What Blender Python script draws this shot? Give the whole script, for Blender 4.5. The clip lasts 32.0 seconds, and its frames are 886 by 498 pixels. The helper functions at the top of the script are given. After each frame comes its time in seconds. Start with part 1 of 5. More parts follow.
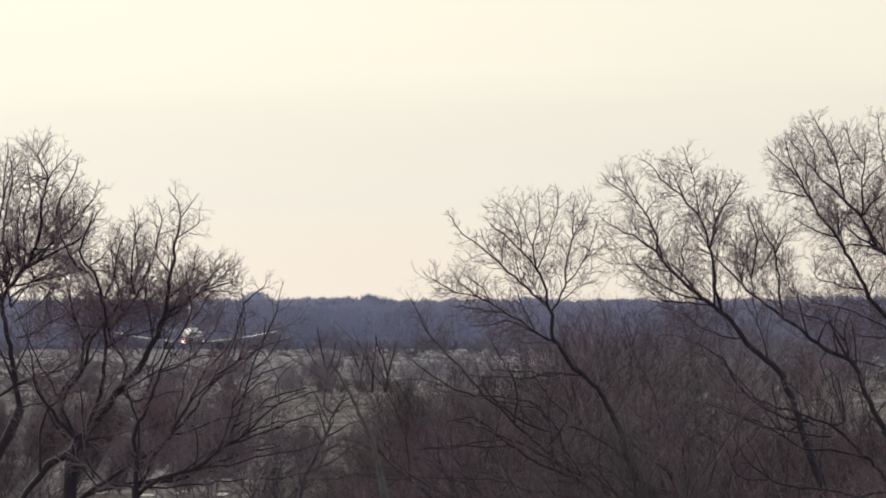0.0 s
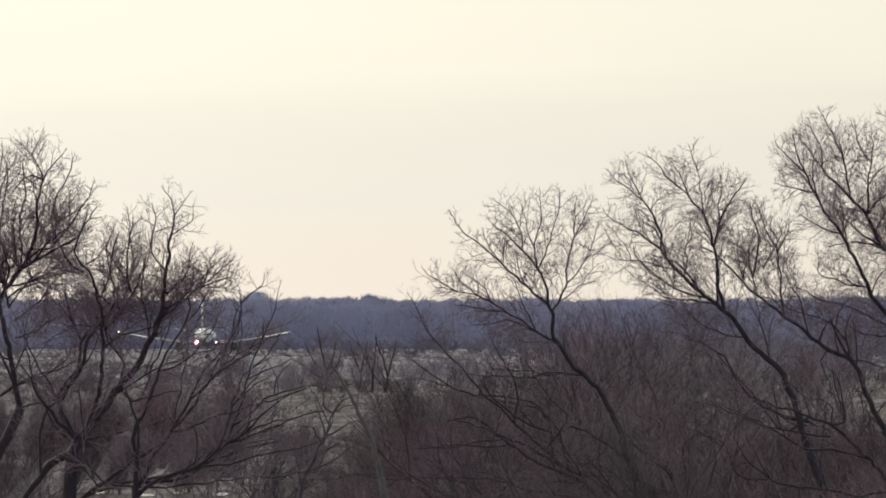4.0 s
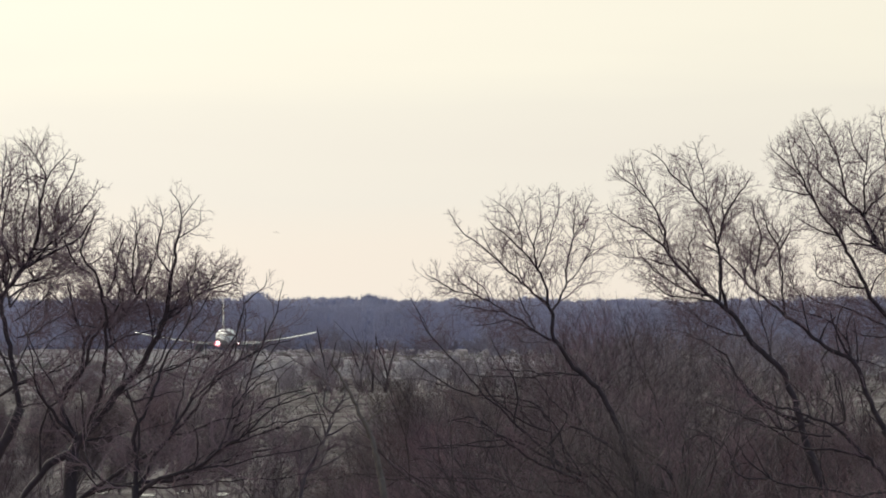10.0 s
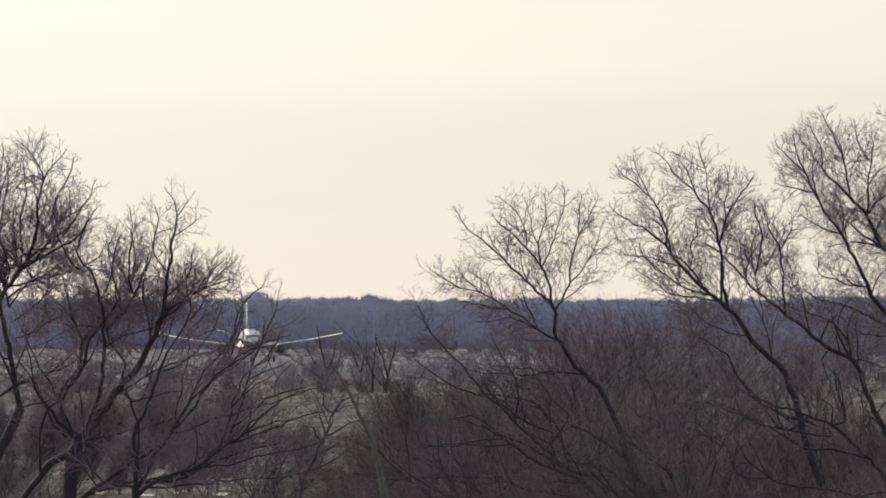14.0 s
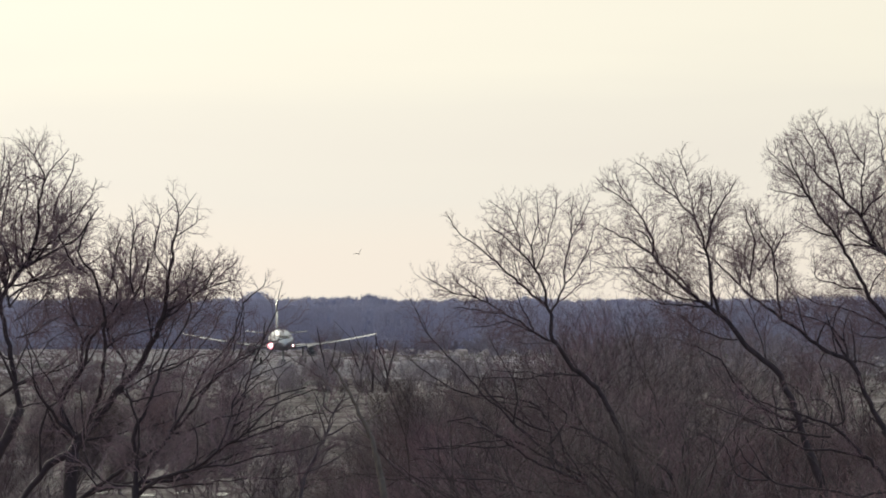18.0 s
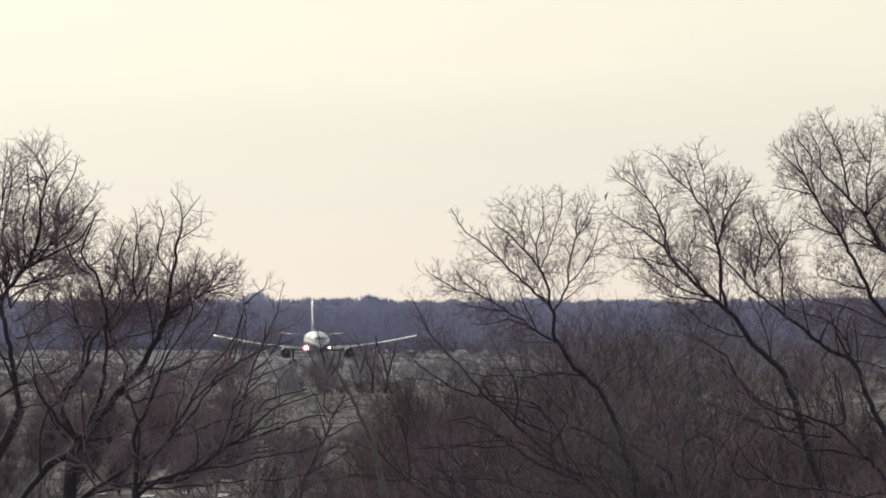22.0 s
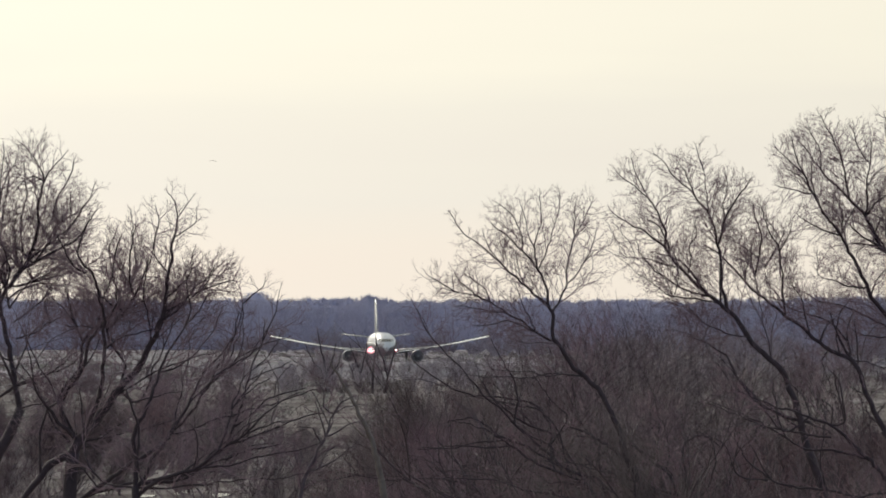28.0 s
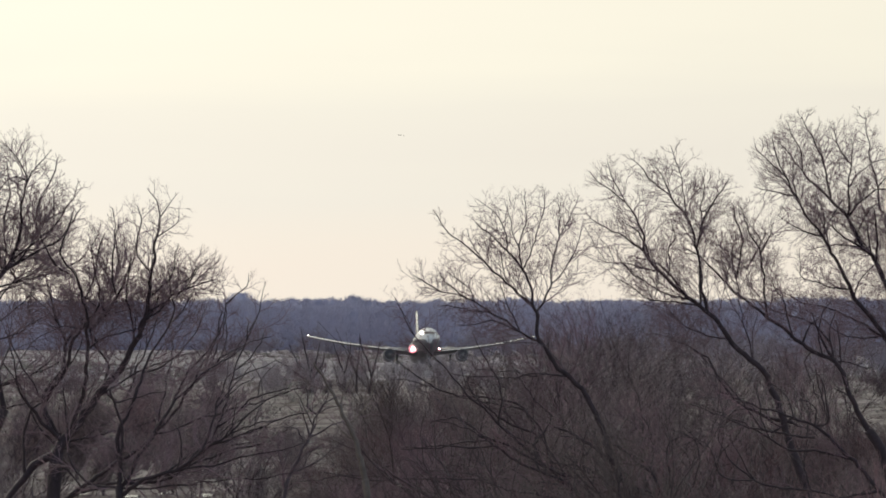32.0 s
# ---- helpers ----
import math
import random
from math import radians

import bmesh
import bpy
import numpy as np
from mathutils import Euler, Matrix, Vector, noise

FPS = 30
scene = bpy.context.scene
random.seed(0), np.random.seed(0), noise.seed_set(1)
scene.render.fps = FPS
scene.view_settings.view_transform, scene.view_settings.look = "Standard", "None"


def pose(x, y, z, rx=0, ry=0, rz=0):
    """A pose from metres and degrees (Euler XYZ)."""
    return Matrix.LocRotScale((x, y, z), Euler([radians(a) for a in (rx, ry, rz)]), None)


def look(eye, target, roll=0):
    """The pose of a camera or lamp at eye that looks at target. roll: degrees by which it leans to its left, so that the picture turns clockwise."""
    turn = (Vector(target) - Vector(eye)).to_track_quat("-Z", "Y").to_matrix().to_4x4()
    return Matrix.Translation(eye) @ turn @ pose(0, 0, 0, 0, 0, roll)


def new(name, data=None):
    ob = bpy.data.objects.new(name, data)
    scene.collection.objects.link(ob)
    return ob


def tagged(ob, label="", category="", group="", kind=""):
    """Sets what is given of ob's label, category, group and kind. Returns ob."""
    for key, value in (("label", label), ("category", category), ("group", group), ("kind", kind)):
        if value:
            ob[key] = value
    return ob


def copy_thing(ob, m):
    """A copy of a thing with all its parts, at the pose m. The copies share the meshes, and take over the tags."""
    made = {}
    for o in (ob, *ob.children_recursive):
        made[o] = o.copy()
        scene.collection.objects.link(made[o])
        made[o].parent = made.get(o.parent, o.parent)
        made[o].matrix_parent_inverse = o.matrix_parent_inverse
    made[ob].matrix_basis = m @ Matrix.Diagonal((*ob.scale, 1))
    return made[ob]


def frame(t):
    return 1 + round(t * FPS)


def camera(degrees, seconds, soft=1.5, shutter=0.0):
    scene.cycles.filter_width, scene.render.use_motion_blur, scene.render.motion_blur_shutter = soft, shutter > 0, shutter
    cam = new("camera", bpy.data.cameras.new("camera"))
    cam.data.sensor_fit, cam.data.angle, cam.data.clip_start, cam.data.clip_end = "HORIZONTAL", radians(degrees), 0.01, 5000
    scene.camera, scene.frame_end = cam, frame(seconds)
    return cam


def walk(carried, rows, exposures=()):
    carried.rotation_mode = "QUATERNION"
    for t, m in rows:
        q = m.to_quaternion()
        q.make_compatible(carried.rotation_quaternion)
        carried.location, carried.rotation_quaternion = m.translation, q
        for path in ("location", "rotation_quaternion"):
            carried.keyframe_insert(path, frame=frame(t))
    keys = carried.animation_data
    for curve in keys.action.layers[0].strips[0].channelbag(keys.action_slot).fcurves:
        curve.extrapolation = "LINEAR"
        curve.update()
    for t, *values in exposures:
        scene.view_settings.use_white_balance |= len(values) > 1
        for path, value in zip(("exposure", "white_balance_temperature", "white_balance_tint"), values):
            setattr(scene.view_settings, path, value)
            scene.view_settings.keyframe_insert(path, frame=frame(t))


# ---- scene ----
# A long-lens view from an upper floor over scrub and bare trees to an airfield.
# ---- camera ----
EYE = 8.5
cam = camera(2.642, 32.0, soft=1.85)


def aim(right, up):
    """The camera's pose, turned right and up by so many degrees."""
    return pose(0, 0, EYE, 90 + up, 0, -right)


walk(cam, [(0, aim(0, 0.1938)), (19.4, aim(0, 0.1938)), (20.0, aim(0, 0.1962)), (31.3, aim(0, 0.1962)), (31.5, aim(0.005, 0.1968)),
           (31.6, aim(0.0135, 0.197)), (31.7, aim(0.025, 0.197)), (31.8, aim(0.034, 0.197)), (31.9, aim(0.042, 0.197)), (32.0, aim(0.048, 0.197))])

# ---- world, sun ----
world = bpy.data.worlds.new("sky")
scene.world = world
world.use_nodes = True
wn, wl = world.node_tree.nodes, world.node_tree.links
wn.clear()
SUN_UP, SUN_LEFT = 22.0, 20.0
sky = wn.new("ShaderNodeTexSky")
sky.sky_type, sky.sun_disc = "NISHITA", False
sky.sun_elevation, sky.sun_rotation = radians(SUN_UP), radians(-SUN_LEFT)
sky.air_density, sky.dust_density, sky.ozone_density = 1.2, 1.0, 2.0
coord = wn.new("ShaderNodeTexCoord")
axes = wn.new("ShaderNodeSeparateXYZ")
wl.new(coord.outputs["Generated"], axes.inputs[0])
# high thin overcast: height above the horizon drives a soft ramp, stretched noise gives faint bands
stretch = wn.new("ShaderNodeMapping")
stretch.inputs["Scale"].default_value = (22, 22, 190)
wl.new(coord.outputs["Generated"], stretch.inputs[0])
bands = wn.new("ShaderNodeTexNoise")
bands.inputs["Scale"].default_value, bands.inputs["Detail"].default_value = 1.0, 3.0
wl.new(stretch.outputs[0], bands.inputs[0])
wobble = wn.new("ShaderNodeMath")
wobble.operation = "MULTIPLY_ADD"
wobble.inputs[1].default_value, wobble.inputs[2].default_value = 0.010, -0.005
wl.new(bands.outputs[0], wobble.inputs[0])
lift = wn.new("ShaderNodeMath")
wl.new(axes.outputs[2], lift.inputs[0])
wl.new(wobble.outputs[0], lift.inputs[1])
height = wn.new("ShaderNodeMapRange")
height.inputs["From Min"].default_value, height.inputs["From Max"].default_value = 0.0, 0.02
wl.new(lift.outputs[0], height.inputs[0])
ramp = wn.new("ShaderNodeValToRGB")
stops = ramp.color_ramp.elements
stops[0].position, stops[0].color = 0.0, (0.858, 0.790, 0.706, 1)
stops[1].position, stops[1].color = 1.0, (0.958, 0.937, 0.806, 1)
for at, colour in ((0.12, (0.850, 0.800, 0.716, 1)), (0.35, (0.820, 0.800, 0.730, 1)), (0.55, (0.850, 0.835, 0.748, 1)), (0.72, (0.915, 0.897, 0.778, 1))):
    stops.new(at).color = colour
wl.new(height.outputs[0], ramp.inputs[0])
side = wn.new("ShaderNodeMapRange")
side.inputs["From Min"].default_value, side.inputs["From Max"].default_value = -0.024, 0.024
side.inputs["To Min"].default_value, side.inputs["To Max"].default_value = 1.04, 0.93
wl.new(axes.outputs[0], side.inputs[0])
cloud = wn.new("ShaderNodeMix")
cloud.data_type, cloud.blend_type = "RGBA", "MULTIPLY"
cloud.inputs["Factor"].default_value = 1.0
wl.new(ramp.outputs[0], cloud.inputs[6])
wl.new(side.outputs[0], cloud.inputs[7])
veil = wn.new("ShaderNodeBackground")
# the cloud is brightest round the hidden sun and dims overhead and behind
toward = wn.new("ShaderNodeVectorMath")
toward.operation = "DOT_PRODUCT"
toward.inputs[1].default_value = (-math.sin(radians(SUN_LEFT)) * math.cos(radians(SUN_UP)), math.cos(radians(SUN_LEFT)) * math.cos(radians(SUN_UP)), math.sin(radians(SUN_UP)))
wl.new(coord.outputs["Generated"], toward.inputs[0])
dim = wn.new("ShaderNodeMapRange")
dim.interpolation_type = "SMOOTHSTEP"
dim.inputs["From Min"].default_value, dim.inputs["From Max"].default_value = -0.3, 0.86
dim.inputs["To Min"].default_value, dim.inputs["To Max"].default_value = 0.25, 1.02
wl.new(toward.outputs["Value"], dim.inputs[0])
wl.new(dim.outputs[0], veil.inputs[1])
wl.new(cloud.outputs[2], veil.inputs[0])
clear = wn.new("ShaderNodeBackground")
clear.inputs[1].default_value = 0.14
wl.new(sky.outputs[0], clear.inputs[0])
both = wn.new("ShaderNodeMixShader")
clearing = wn.new("ShaderNodeMapRange")
clearing.inputs["From Min"].default_value, clearing.inputs["From Max"].default_value = -0.3, 0.86
clearing.inputs["To Min"].default_value, clearing.inputs["To Max"].default_value = 0.80, 0.04
wl.new(toward.outputs["Value"], clearing.inputs[0])
wl.new(clearing.outputs[0], both.inputs[0])
wl.new(veil.outputs[0], both.inputs[1])
wl.new(clear.outputs[0], both.inputs[2])
out = wn.new("ShaderNodeOutputWorld")
wl.new(both.outputs[0], out.inputs[0])

sun = new("sun", bpy.data.lights.new("sun", "SUN"))
sun.data.energy, sun.data.angle, sun.data.color = 0.9, radians(10), (1.0, 0.93, 0.82)
sun.matrix_world = look((-math.sin(radians(SUN_LEFT)) * 100, math.cos(radians(SUN_LEFT)) * 100, math.tan(radians(SUN_UP)) * 100), (0, 0, 0))


# ---- materials ----
def material(name, dark, light, rough=0.8, scale=3.0, metal=0.0, bump=0.3, coords="Object", stretch=(1, 1, 1), detail=6.0, fine=8.0, spread=0.0, apart=0.0):
    """Two scales of noise mix two colours; a third roughens the surface. spread, apart: how far each loose piece and each object stray in brightness."""
    m = bpy.data.materials.new(name)
    m.use_nodes = True
    n, l = m.node_tree.nodes, m.node_tree.links
    b = n["Principled BSDF"]
    tc, mp = n.new("ShaderNodeTexCoord"), n.new("ShaderNodeMapping")
    mp.inputs["Scale"].default_value = stretch
    l.new(tc.outputs[coords], mp.inputs[0])
    big, small = n.new("ShaderNodeTexNoise"), n.new("ShaderNodeTexNoise")
    big.inputs["Scale"].default_value, big.inputs["Detail"].default_value = scale, detail
    small.inputs["Scale"].default_value, small.inputs["Detail"].default_value = scale * fine, 4.0
    l.new(mp.outputs[0], big.inputs[0])
    l.new(mp.outputs[0], small.inputs[0])
    blend = n.new("ShaderNodeMix")
    blend.data_type = "FLOAT"
    blend.inputs[0].default_value = 0.4
    l.new(big.outputs[0], blend.inputs[2])
    l.new(small.outputs[0], blend.inputs[3])
    cr = n.new("ShaderNodeValToRGB")
    e = cr.color_ramp.elements
    e[0].position, e[0].color = 0.36, (*dark, 1)
    e[1].position, e[1].color = 0.64, (*light, 1)
    l.new(blend.outputs[0], cr.inputs[0])
    colour = cr.outputs[0]
    if spread:
        geo, hsv, mr = n.new("ShaderNodeNewGeometry"), n.new("ShaderNodeHueSaturation"), n.new("ShaderNodeMapRange")
        mr.inputs["To Min"].default_value, mr.inputs["To Max"].default_value = 1 - spread, 1 + spread
        l.new(geo.outputs["Random Per Island"], mr.inputs[0])
        l.new(mr.outputs[0], hsv.inputs["Value"])
        l.new(colour, hsv.inputs["Color"])
        colour = hsv.outputs[0]
    if apart:
        info, hsv, mr = n.new("ShaderNodeObjectInfo"), n.new("ShaderNodeHueSaturation"), n.new("ShaderNodeMapRange")
        mr.inputs["To Min"].default_value, mr.inputs["To Max"].default_value = 1 - apart, 1 + apart
        l.new(info.outputs["Random"], mr.inputs[0])
        l.new(mr.outputs[0], hsv.inputs["Value"])
        l.new(colour, hsv.inputs["Color"])
        colour = hsv.outputs[0]
    l.new(colour, b.inputs["Base Color"])
    b.inputs["Roughness"].default_value, b.inputs["Metallic"].default_value = rough, metal
    if rough >= 0.8:
        b.inputs["Specular IOR Level"].default_value = 0.05
    bp = n.new("ShaderNodeBump")
    bp.inputs["Strength"].default_value = bump
    l.new(small.outputs[0], bp.inputs["Height"])
    l.new(bp.outputs[0], b.inputs["Normal"])
    return m


BARK = material("bark", (0.028, 0.016, 0.022), (0.058, 0.034, 0.044), 0.72, 6.0, spread=0.2, bump=0.8)
TWIG = material("twig", (0.178, 0.108, 0.130), (0.290, 0.186, 0.218), 0.6, 4.0, spread=0.3)
PALE_BARK = material("pale_bark", (0.110, 0.082, 0.072), (0.200, 0.155, 0.135), 0.6, 6.0, spread=0.2)
GREY_BARK = material("grey_bark", (0.072, 0.049, 0.060), (0.128, 0.092, 0.108), 0.7, 6.0, spread=0.2, bump=0.8)
# twigs lightened far beyond bare wood, the haze being put into their colour
HAZED_TWIG = material("hazed_twig", (0.340, 0.283, 0.308), (0.460, 0.390, 0.415), 0.8, 0.1, spread=0.3, bump=0.0)
# added scrub belt, its colour paled toward the haze over the airfield
HAZED_PALE_SCRUB = material("hazed_pale_scrub", (0.40, 0.350, 0.370), (0.58, 0.520, 0.535), 0.85, 0.1, spread=0.3, bump=0.0)
SCRUB_BARK = material("scrub_bark", (0.048, 0.029, 0.035), (0.084, 0.053, 0.061), 0.7, 5.0, spread=0.2)
SCRUB_TWIG = material("scrub_twig", (0.166, 0.093, 0.116), (0.237, 0.135, 0.168), 0.6, 2.0, spread=0.10, apart=0.48)
OLIVE_TWIG = material("olive_twig", (0.147, 0.098, 0.102), (0.218, 0.149, 0.153), 0.6, 2.0, spread=0.10, apart=0.48)
RED_TWIG = material("red_twig", (0.161, 0.081, 0.095), (0.229, 0.118, 0.138), 0.6, 2.0, spread=0.10, apart=0.48)
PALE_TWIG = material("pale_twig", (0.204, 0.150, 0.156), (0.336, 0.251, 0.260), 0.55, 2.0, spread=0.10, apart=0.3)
# distant wood: the blue-grey of the air is mixed into the base colour
HAZED_WOOD = material("hazed_wood", (0.415, 0.398, 0.520), (0.510, 0.488, 0.625), 0.9, 0.05, spread=0.08, bump=0.0)
# scrub before the woods, its colour lifted to stand for haze
HAZED_SCRUB = material("hazed_scrub", (0.330, 0.288, 0.340), (0.440, 0.385, 0.440), 0.9, 0.1, spread=0.25, bump=0.0)
FIELD_TWIG = material("field_twig", (0.125, 0.090, 0.100), (0.205, 0.150, 0.164), 0.8, 0.1, spread=0.3, bump=0.0)
WEED = material("weed", (0.151, 0.118, 0.115), (0.258, 0.202, 0.195), 0.8, 0.3, spread=0.3, bump=0.0)
STRAW = material("straw", (0.19, 0.175, 0.155), (0.30, 0.28, 0.255), 0.8, 0.4, spread=0.2, bump=0.0)
ASPHALT = material("asphalt", (0.105, 0.094, 0.100), (0.44, 0.405, 0.42), 0.85, 0.35, stretch=(1, 0.035, 1))
WHITE = material("white_paint", (0.66, 0.65, 0.66), (0.82, 0.81, 0.81), 0.4, 0.6, bump=0.02)
GREY = material("grey_paint", (0.125, 0.115, 0.130), (0.18, 0.168, 0.182), 0.5, 0.6, bump=0.02)
BELLY = material("belly_grey", (0.15, 0.14, 0.155), (0.23, 0.215, 0.235), 0.5, 0.7, bump=0.02)
EDGE = material("bright_edge", (0.80, 0.79, 0.80), (0.92, 0.92, 0.92), 0.22, 1.6, metal=1.0, bump=0.12)
DULL = material("dull_metal", (0.18, 0.166, 0.18), (0.26, 0.24, 0.256), 0.5, 0.8, bump=0.02)
POLISHED = material("polished_edge", (0.74, 0.74, 0.74), (0.86, 0.86, 0.86), 0.18, 1.0, metal=1.0, bump=0.02)
TAIL = material("tail_paint", (0.60, 0.58, 0.56), (0.74, 0.72, 0.70), 0.25, 0.4, bump=0.02)
GLASS_DARK = material("cockpit_glass", (0.02, 0.022, 0.026), (0.03, 0.032, 0.036), 0.08, 1.0, bump=0.0)
RUBBER = material("rubber", (0.018, 0.018, 0.018), (0.032, 0.032, 0.032), 0.8, 6.0)
STEEL = material("steel", (0.16, 0.155, 0.16), (0.26, 0.25, 0.26), 0.45, 3.0, metal=0.8)
FAN = material("fan_metal", (0.11, 0.102, 0.108), (0.16, 0.15, 0.158), 0.5, 4.0, metal=0.0)
FEATHER = material("feather", (0.04, 0.04, 0.042), (0.09, 0.088, 0.085), 0.8, 9.0)


def glowing(name, colour, strength):
    m = bpy.data.materials.new(name)
    m.use_nodes = True
    b = m.node_tree.nodes["Principled BSDF"]
    b.inputs["Base Color"].default_value = (0.8, 0.8, 0.8, 1)
    b.inputs["Emission Color"].default_value = (*colour, 1)
    b.inputs["Emission Strength"].default_value = strength
    return m


# glow of the disc that imitates glare round the landing lamps
GLARE_RED = glowing("rosy_glare", (1.0, 0.20, 0.26), 1.5)
LAMP = glowing("landing_lamp", (1.0, 0.86, 0.82), 12.0)


def ground_material():
    """Winter field: bleached grass and olive turf in patches stretched in depth to fit the camera's view, with mud
    between.
    """
    m = bpy.data.materials.new("winter_field")
    m.use_nodes = True
    n, l = m.node_tree.nodes, m.node_tree.links
    b = n["Principled BSDF"]
    tc = n.new("ShaderNodeTexCoord")

    def patches(scale, stretch, low, high, detail=4.0, most=1.0):
        mp, no, mr = n.new("ShaderNodeMapping"), n.new("ShaderNodeTexNoise"), n.new("ShaderNodeMapRange")
        mp.inputs["Scale"].default_value = stretch
        no.inputs["Scale"].default_value, no.inputs["Detail"].default_value = scale, detail
        l.new(tc.outputs["Object"], mp.inputs[0])
        l.new(mp.outputs[0], no.inputs[0])
        mr.inputs["From Min"].default_value, mr.inputs["From Max"].default_value = low, high
        mr.inputs["To Max"].default_value = most
        l.new(no.outputs[0], mr.inputs[0])
        return mr.outputs[0]

    def mixed(fac, a, c):
        mx = n.new("ShaderNodeMix")
        mx.data_type = "RGBA"
        l.new(fac, mx.inputs["Factor"])
        for socket, value in ((6, a), (7, c)):
            if isinstance(value, tuple):
                mx.inputs[socket].default_value = (*value, 1)
            else:
                l.new(value, mx.inputs[socket])
        return mx.outputs[2]

    grass = mixed(patches(1.0, (0.35, 0.035, 1), 0.40, 0.60, 7.0), (0.185, 0.160, 0.150), (0.400, 0.358, 0.337))
    grass = mixed(patches(1.6, (1, 1, 1), 0.42, 0.66, 6.0, 0.55), grass, (0.120, 0.098, 0.090))
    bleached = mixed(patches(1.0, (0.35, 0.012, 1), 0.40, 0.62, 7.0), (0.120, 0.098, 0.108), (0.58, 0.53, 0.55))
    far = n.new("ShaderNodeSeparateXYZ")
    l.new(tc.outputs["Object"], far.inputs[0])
    # the paler grass takes over with distance, from 2050 to 2800 m
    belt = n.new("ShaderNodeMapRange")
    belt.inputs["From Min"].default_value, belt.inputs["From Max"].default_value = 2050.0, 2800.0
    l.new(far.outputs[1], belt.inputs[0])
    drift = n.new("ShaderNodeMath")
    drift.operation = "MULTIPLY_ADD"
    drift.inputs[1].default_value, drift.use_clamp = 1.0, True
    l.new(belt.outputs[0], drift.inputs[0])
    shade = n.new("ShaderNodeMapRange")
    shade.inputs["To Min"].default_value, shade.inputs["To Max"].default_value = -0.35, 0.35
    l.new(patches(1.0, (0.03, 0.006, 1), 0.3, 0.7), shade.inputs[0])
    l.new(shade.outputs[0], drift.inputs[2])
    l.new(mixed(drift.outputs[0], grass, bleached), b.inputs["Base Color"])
    b.inputs["Roughness"].default_value, b.inputs["Specular IOR Level"].default_value = 0.95, 0.0
    return m


FIELD = ground_material()


# ---- mesh helpers ----
class Tubes:
    """Tapered tubes gathered into one mesh."""

    def __init__(self):
        self.v, self.f = [], []

    def tube(self, pts, radii, sides=3):
        n = len(pts)
        first = len(self.v)
        for i, (p, r) in enumerate(zip(pts, radii)):
            d = pts[min(i + 1, n - 1)] - pts[max(i - 1, 0)]
            a = d.cross(Vector((0.31, 0.93, 0.2)))
            if a.length < 1e-6:
                a = Vector((1, 0, 0))
            a.normalize()
            c = d.cross(a)
            c.normalize()
            for k in range(sides):
                w = 2 * math.pi * k / sides
                q = p + a * (r * math.cos(w)) + c * (r * math.sin(w))
                self.v.append((q.x, q.y, q.z))
        for i in range(n - 1):
            for k in range(sides):
                b0, b1 = first + i * sides + k, first + i * sides + (k + 1) % sides
                self.f.append((b0, b1, b1 + sides, b0 + sides))
        self.f.append(tuple(first + (n - 1) * sides + k for k in range(sides)))

    def mesh(self, name, mat, smooth=True):
        me = bpy.data.meshes.new(name)
        me.from_pydata(self.v, [], self.f)
        me.materials.append(mat)
        if smooth:
            me.polygons.foreach_set("use_smooth", [True] * len(me.polygons))
        return me


def piece(name, me, parent, at=(0, 0, 0), label="", kind=""):
    ob = new(name, me)
    ob.parent = parent
    ob.location = at
    return tagged(ob, label, kind=kind)


def part(name, bm, mat, parent, label="", smooth=True):
    me = bpy.data.meshes.new(name)
    bmesh.ops.recalc_face_normals(bm, faces=bm.faces)
    bm.to_mesh(me)
    bm.free()
    me.materials.append(mat)
    if smooth:
        me.polygons.foreach_set("use_smooth", [True] * len(me.polygons))
    return piece(name, me, parent, (0, 0, 0), label)


def loft(rings, closed=True):
    """A skin over rings of equal count, capped at both ends."""
    bm = bmesh.new()
    rows = [[bm.verts.new(p) for p in ring] for ring in rings]
    n = len(rows[0])
    for a, b in zip(rows, rows[1:]):
        for k in range(n):
            bm.faces.new((a[k], a[(k + 1) % n], b[(k + 1) % n], b[k]))
    if closed:
        bm.faces.new(rows[0])
        bm.faces.new(rows[-1])
    return bm


def curve_points(pts, step, wander, rng):
    """A smooth line through control points, sampled about every step metres, with a slight wander."""
    out = []
    n = len(pts)
    for i in range(n - 1):
        p0, p1, p2, p3 = pts[max(i - 1, 0)], pts[i], pts[i + 1], pts[min(i + 2, n - 1)]
        k = max(2, int((p2 - p1).length / step))
        for j in range(k):
            t = j / k
            q = 0.5 * ((2 * p1) + (p2 - p0) * t + (2 * p0 - 5 * p1 + 4 * p2 - p3) * t * t + (3 * p1 - p0 - 3 * p2 + p3) * t ** 3)
            out.append(q + Vector((rng.uniform(-1, 1), rng.uniform(-1, 1), rng.uniform(-1, 1))) * wander)
    out.append(pts[-1].copy())
    return out


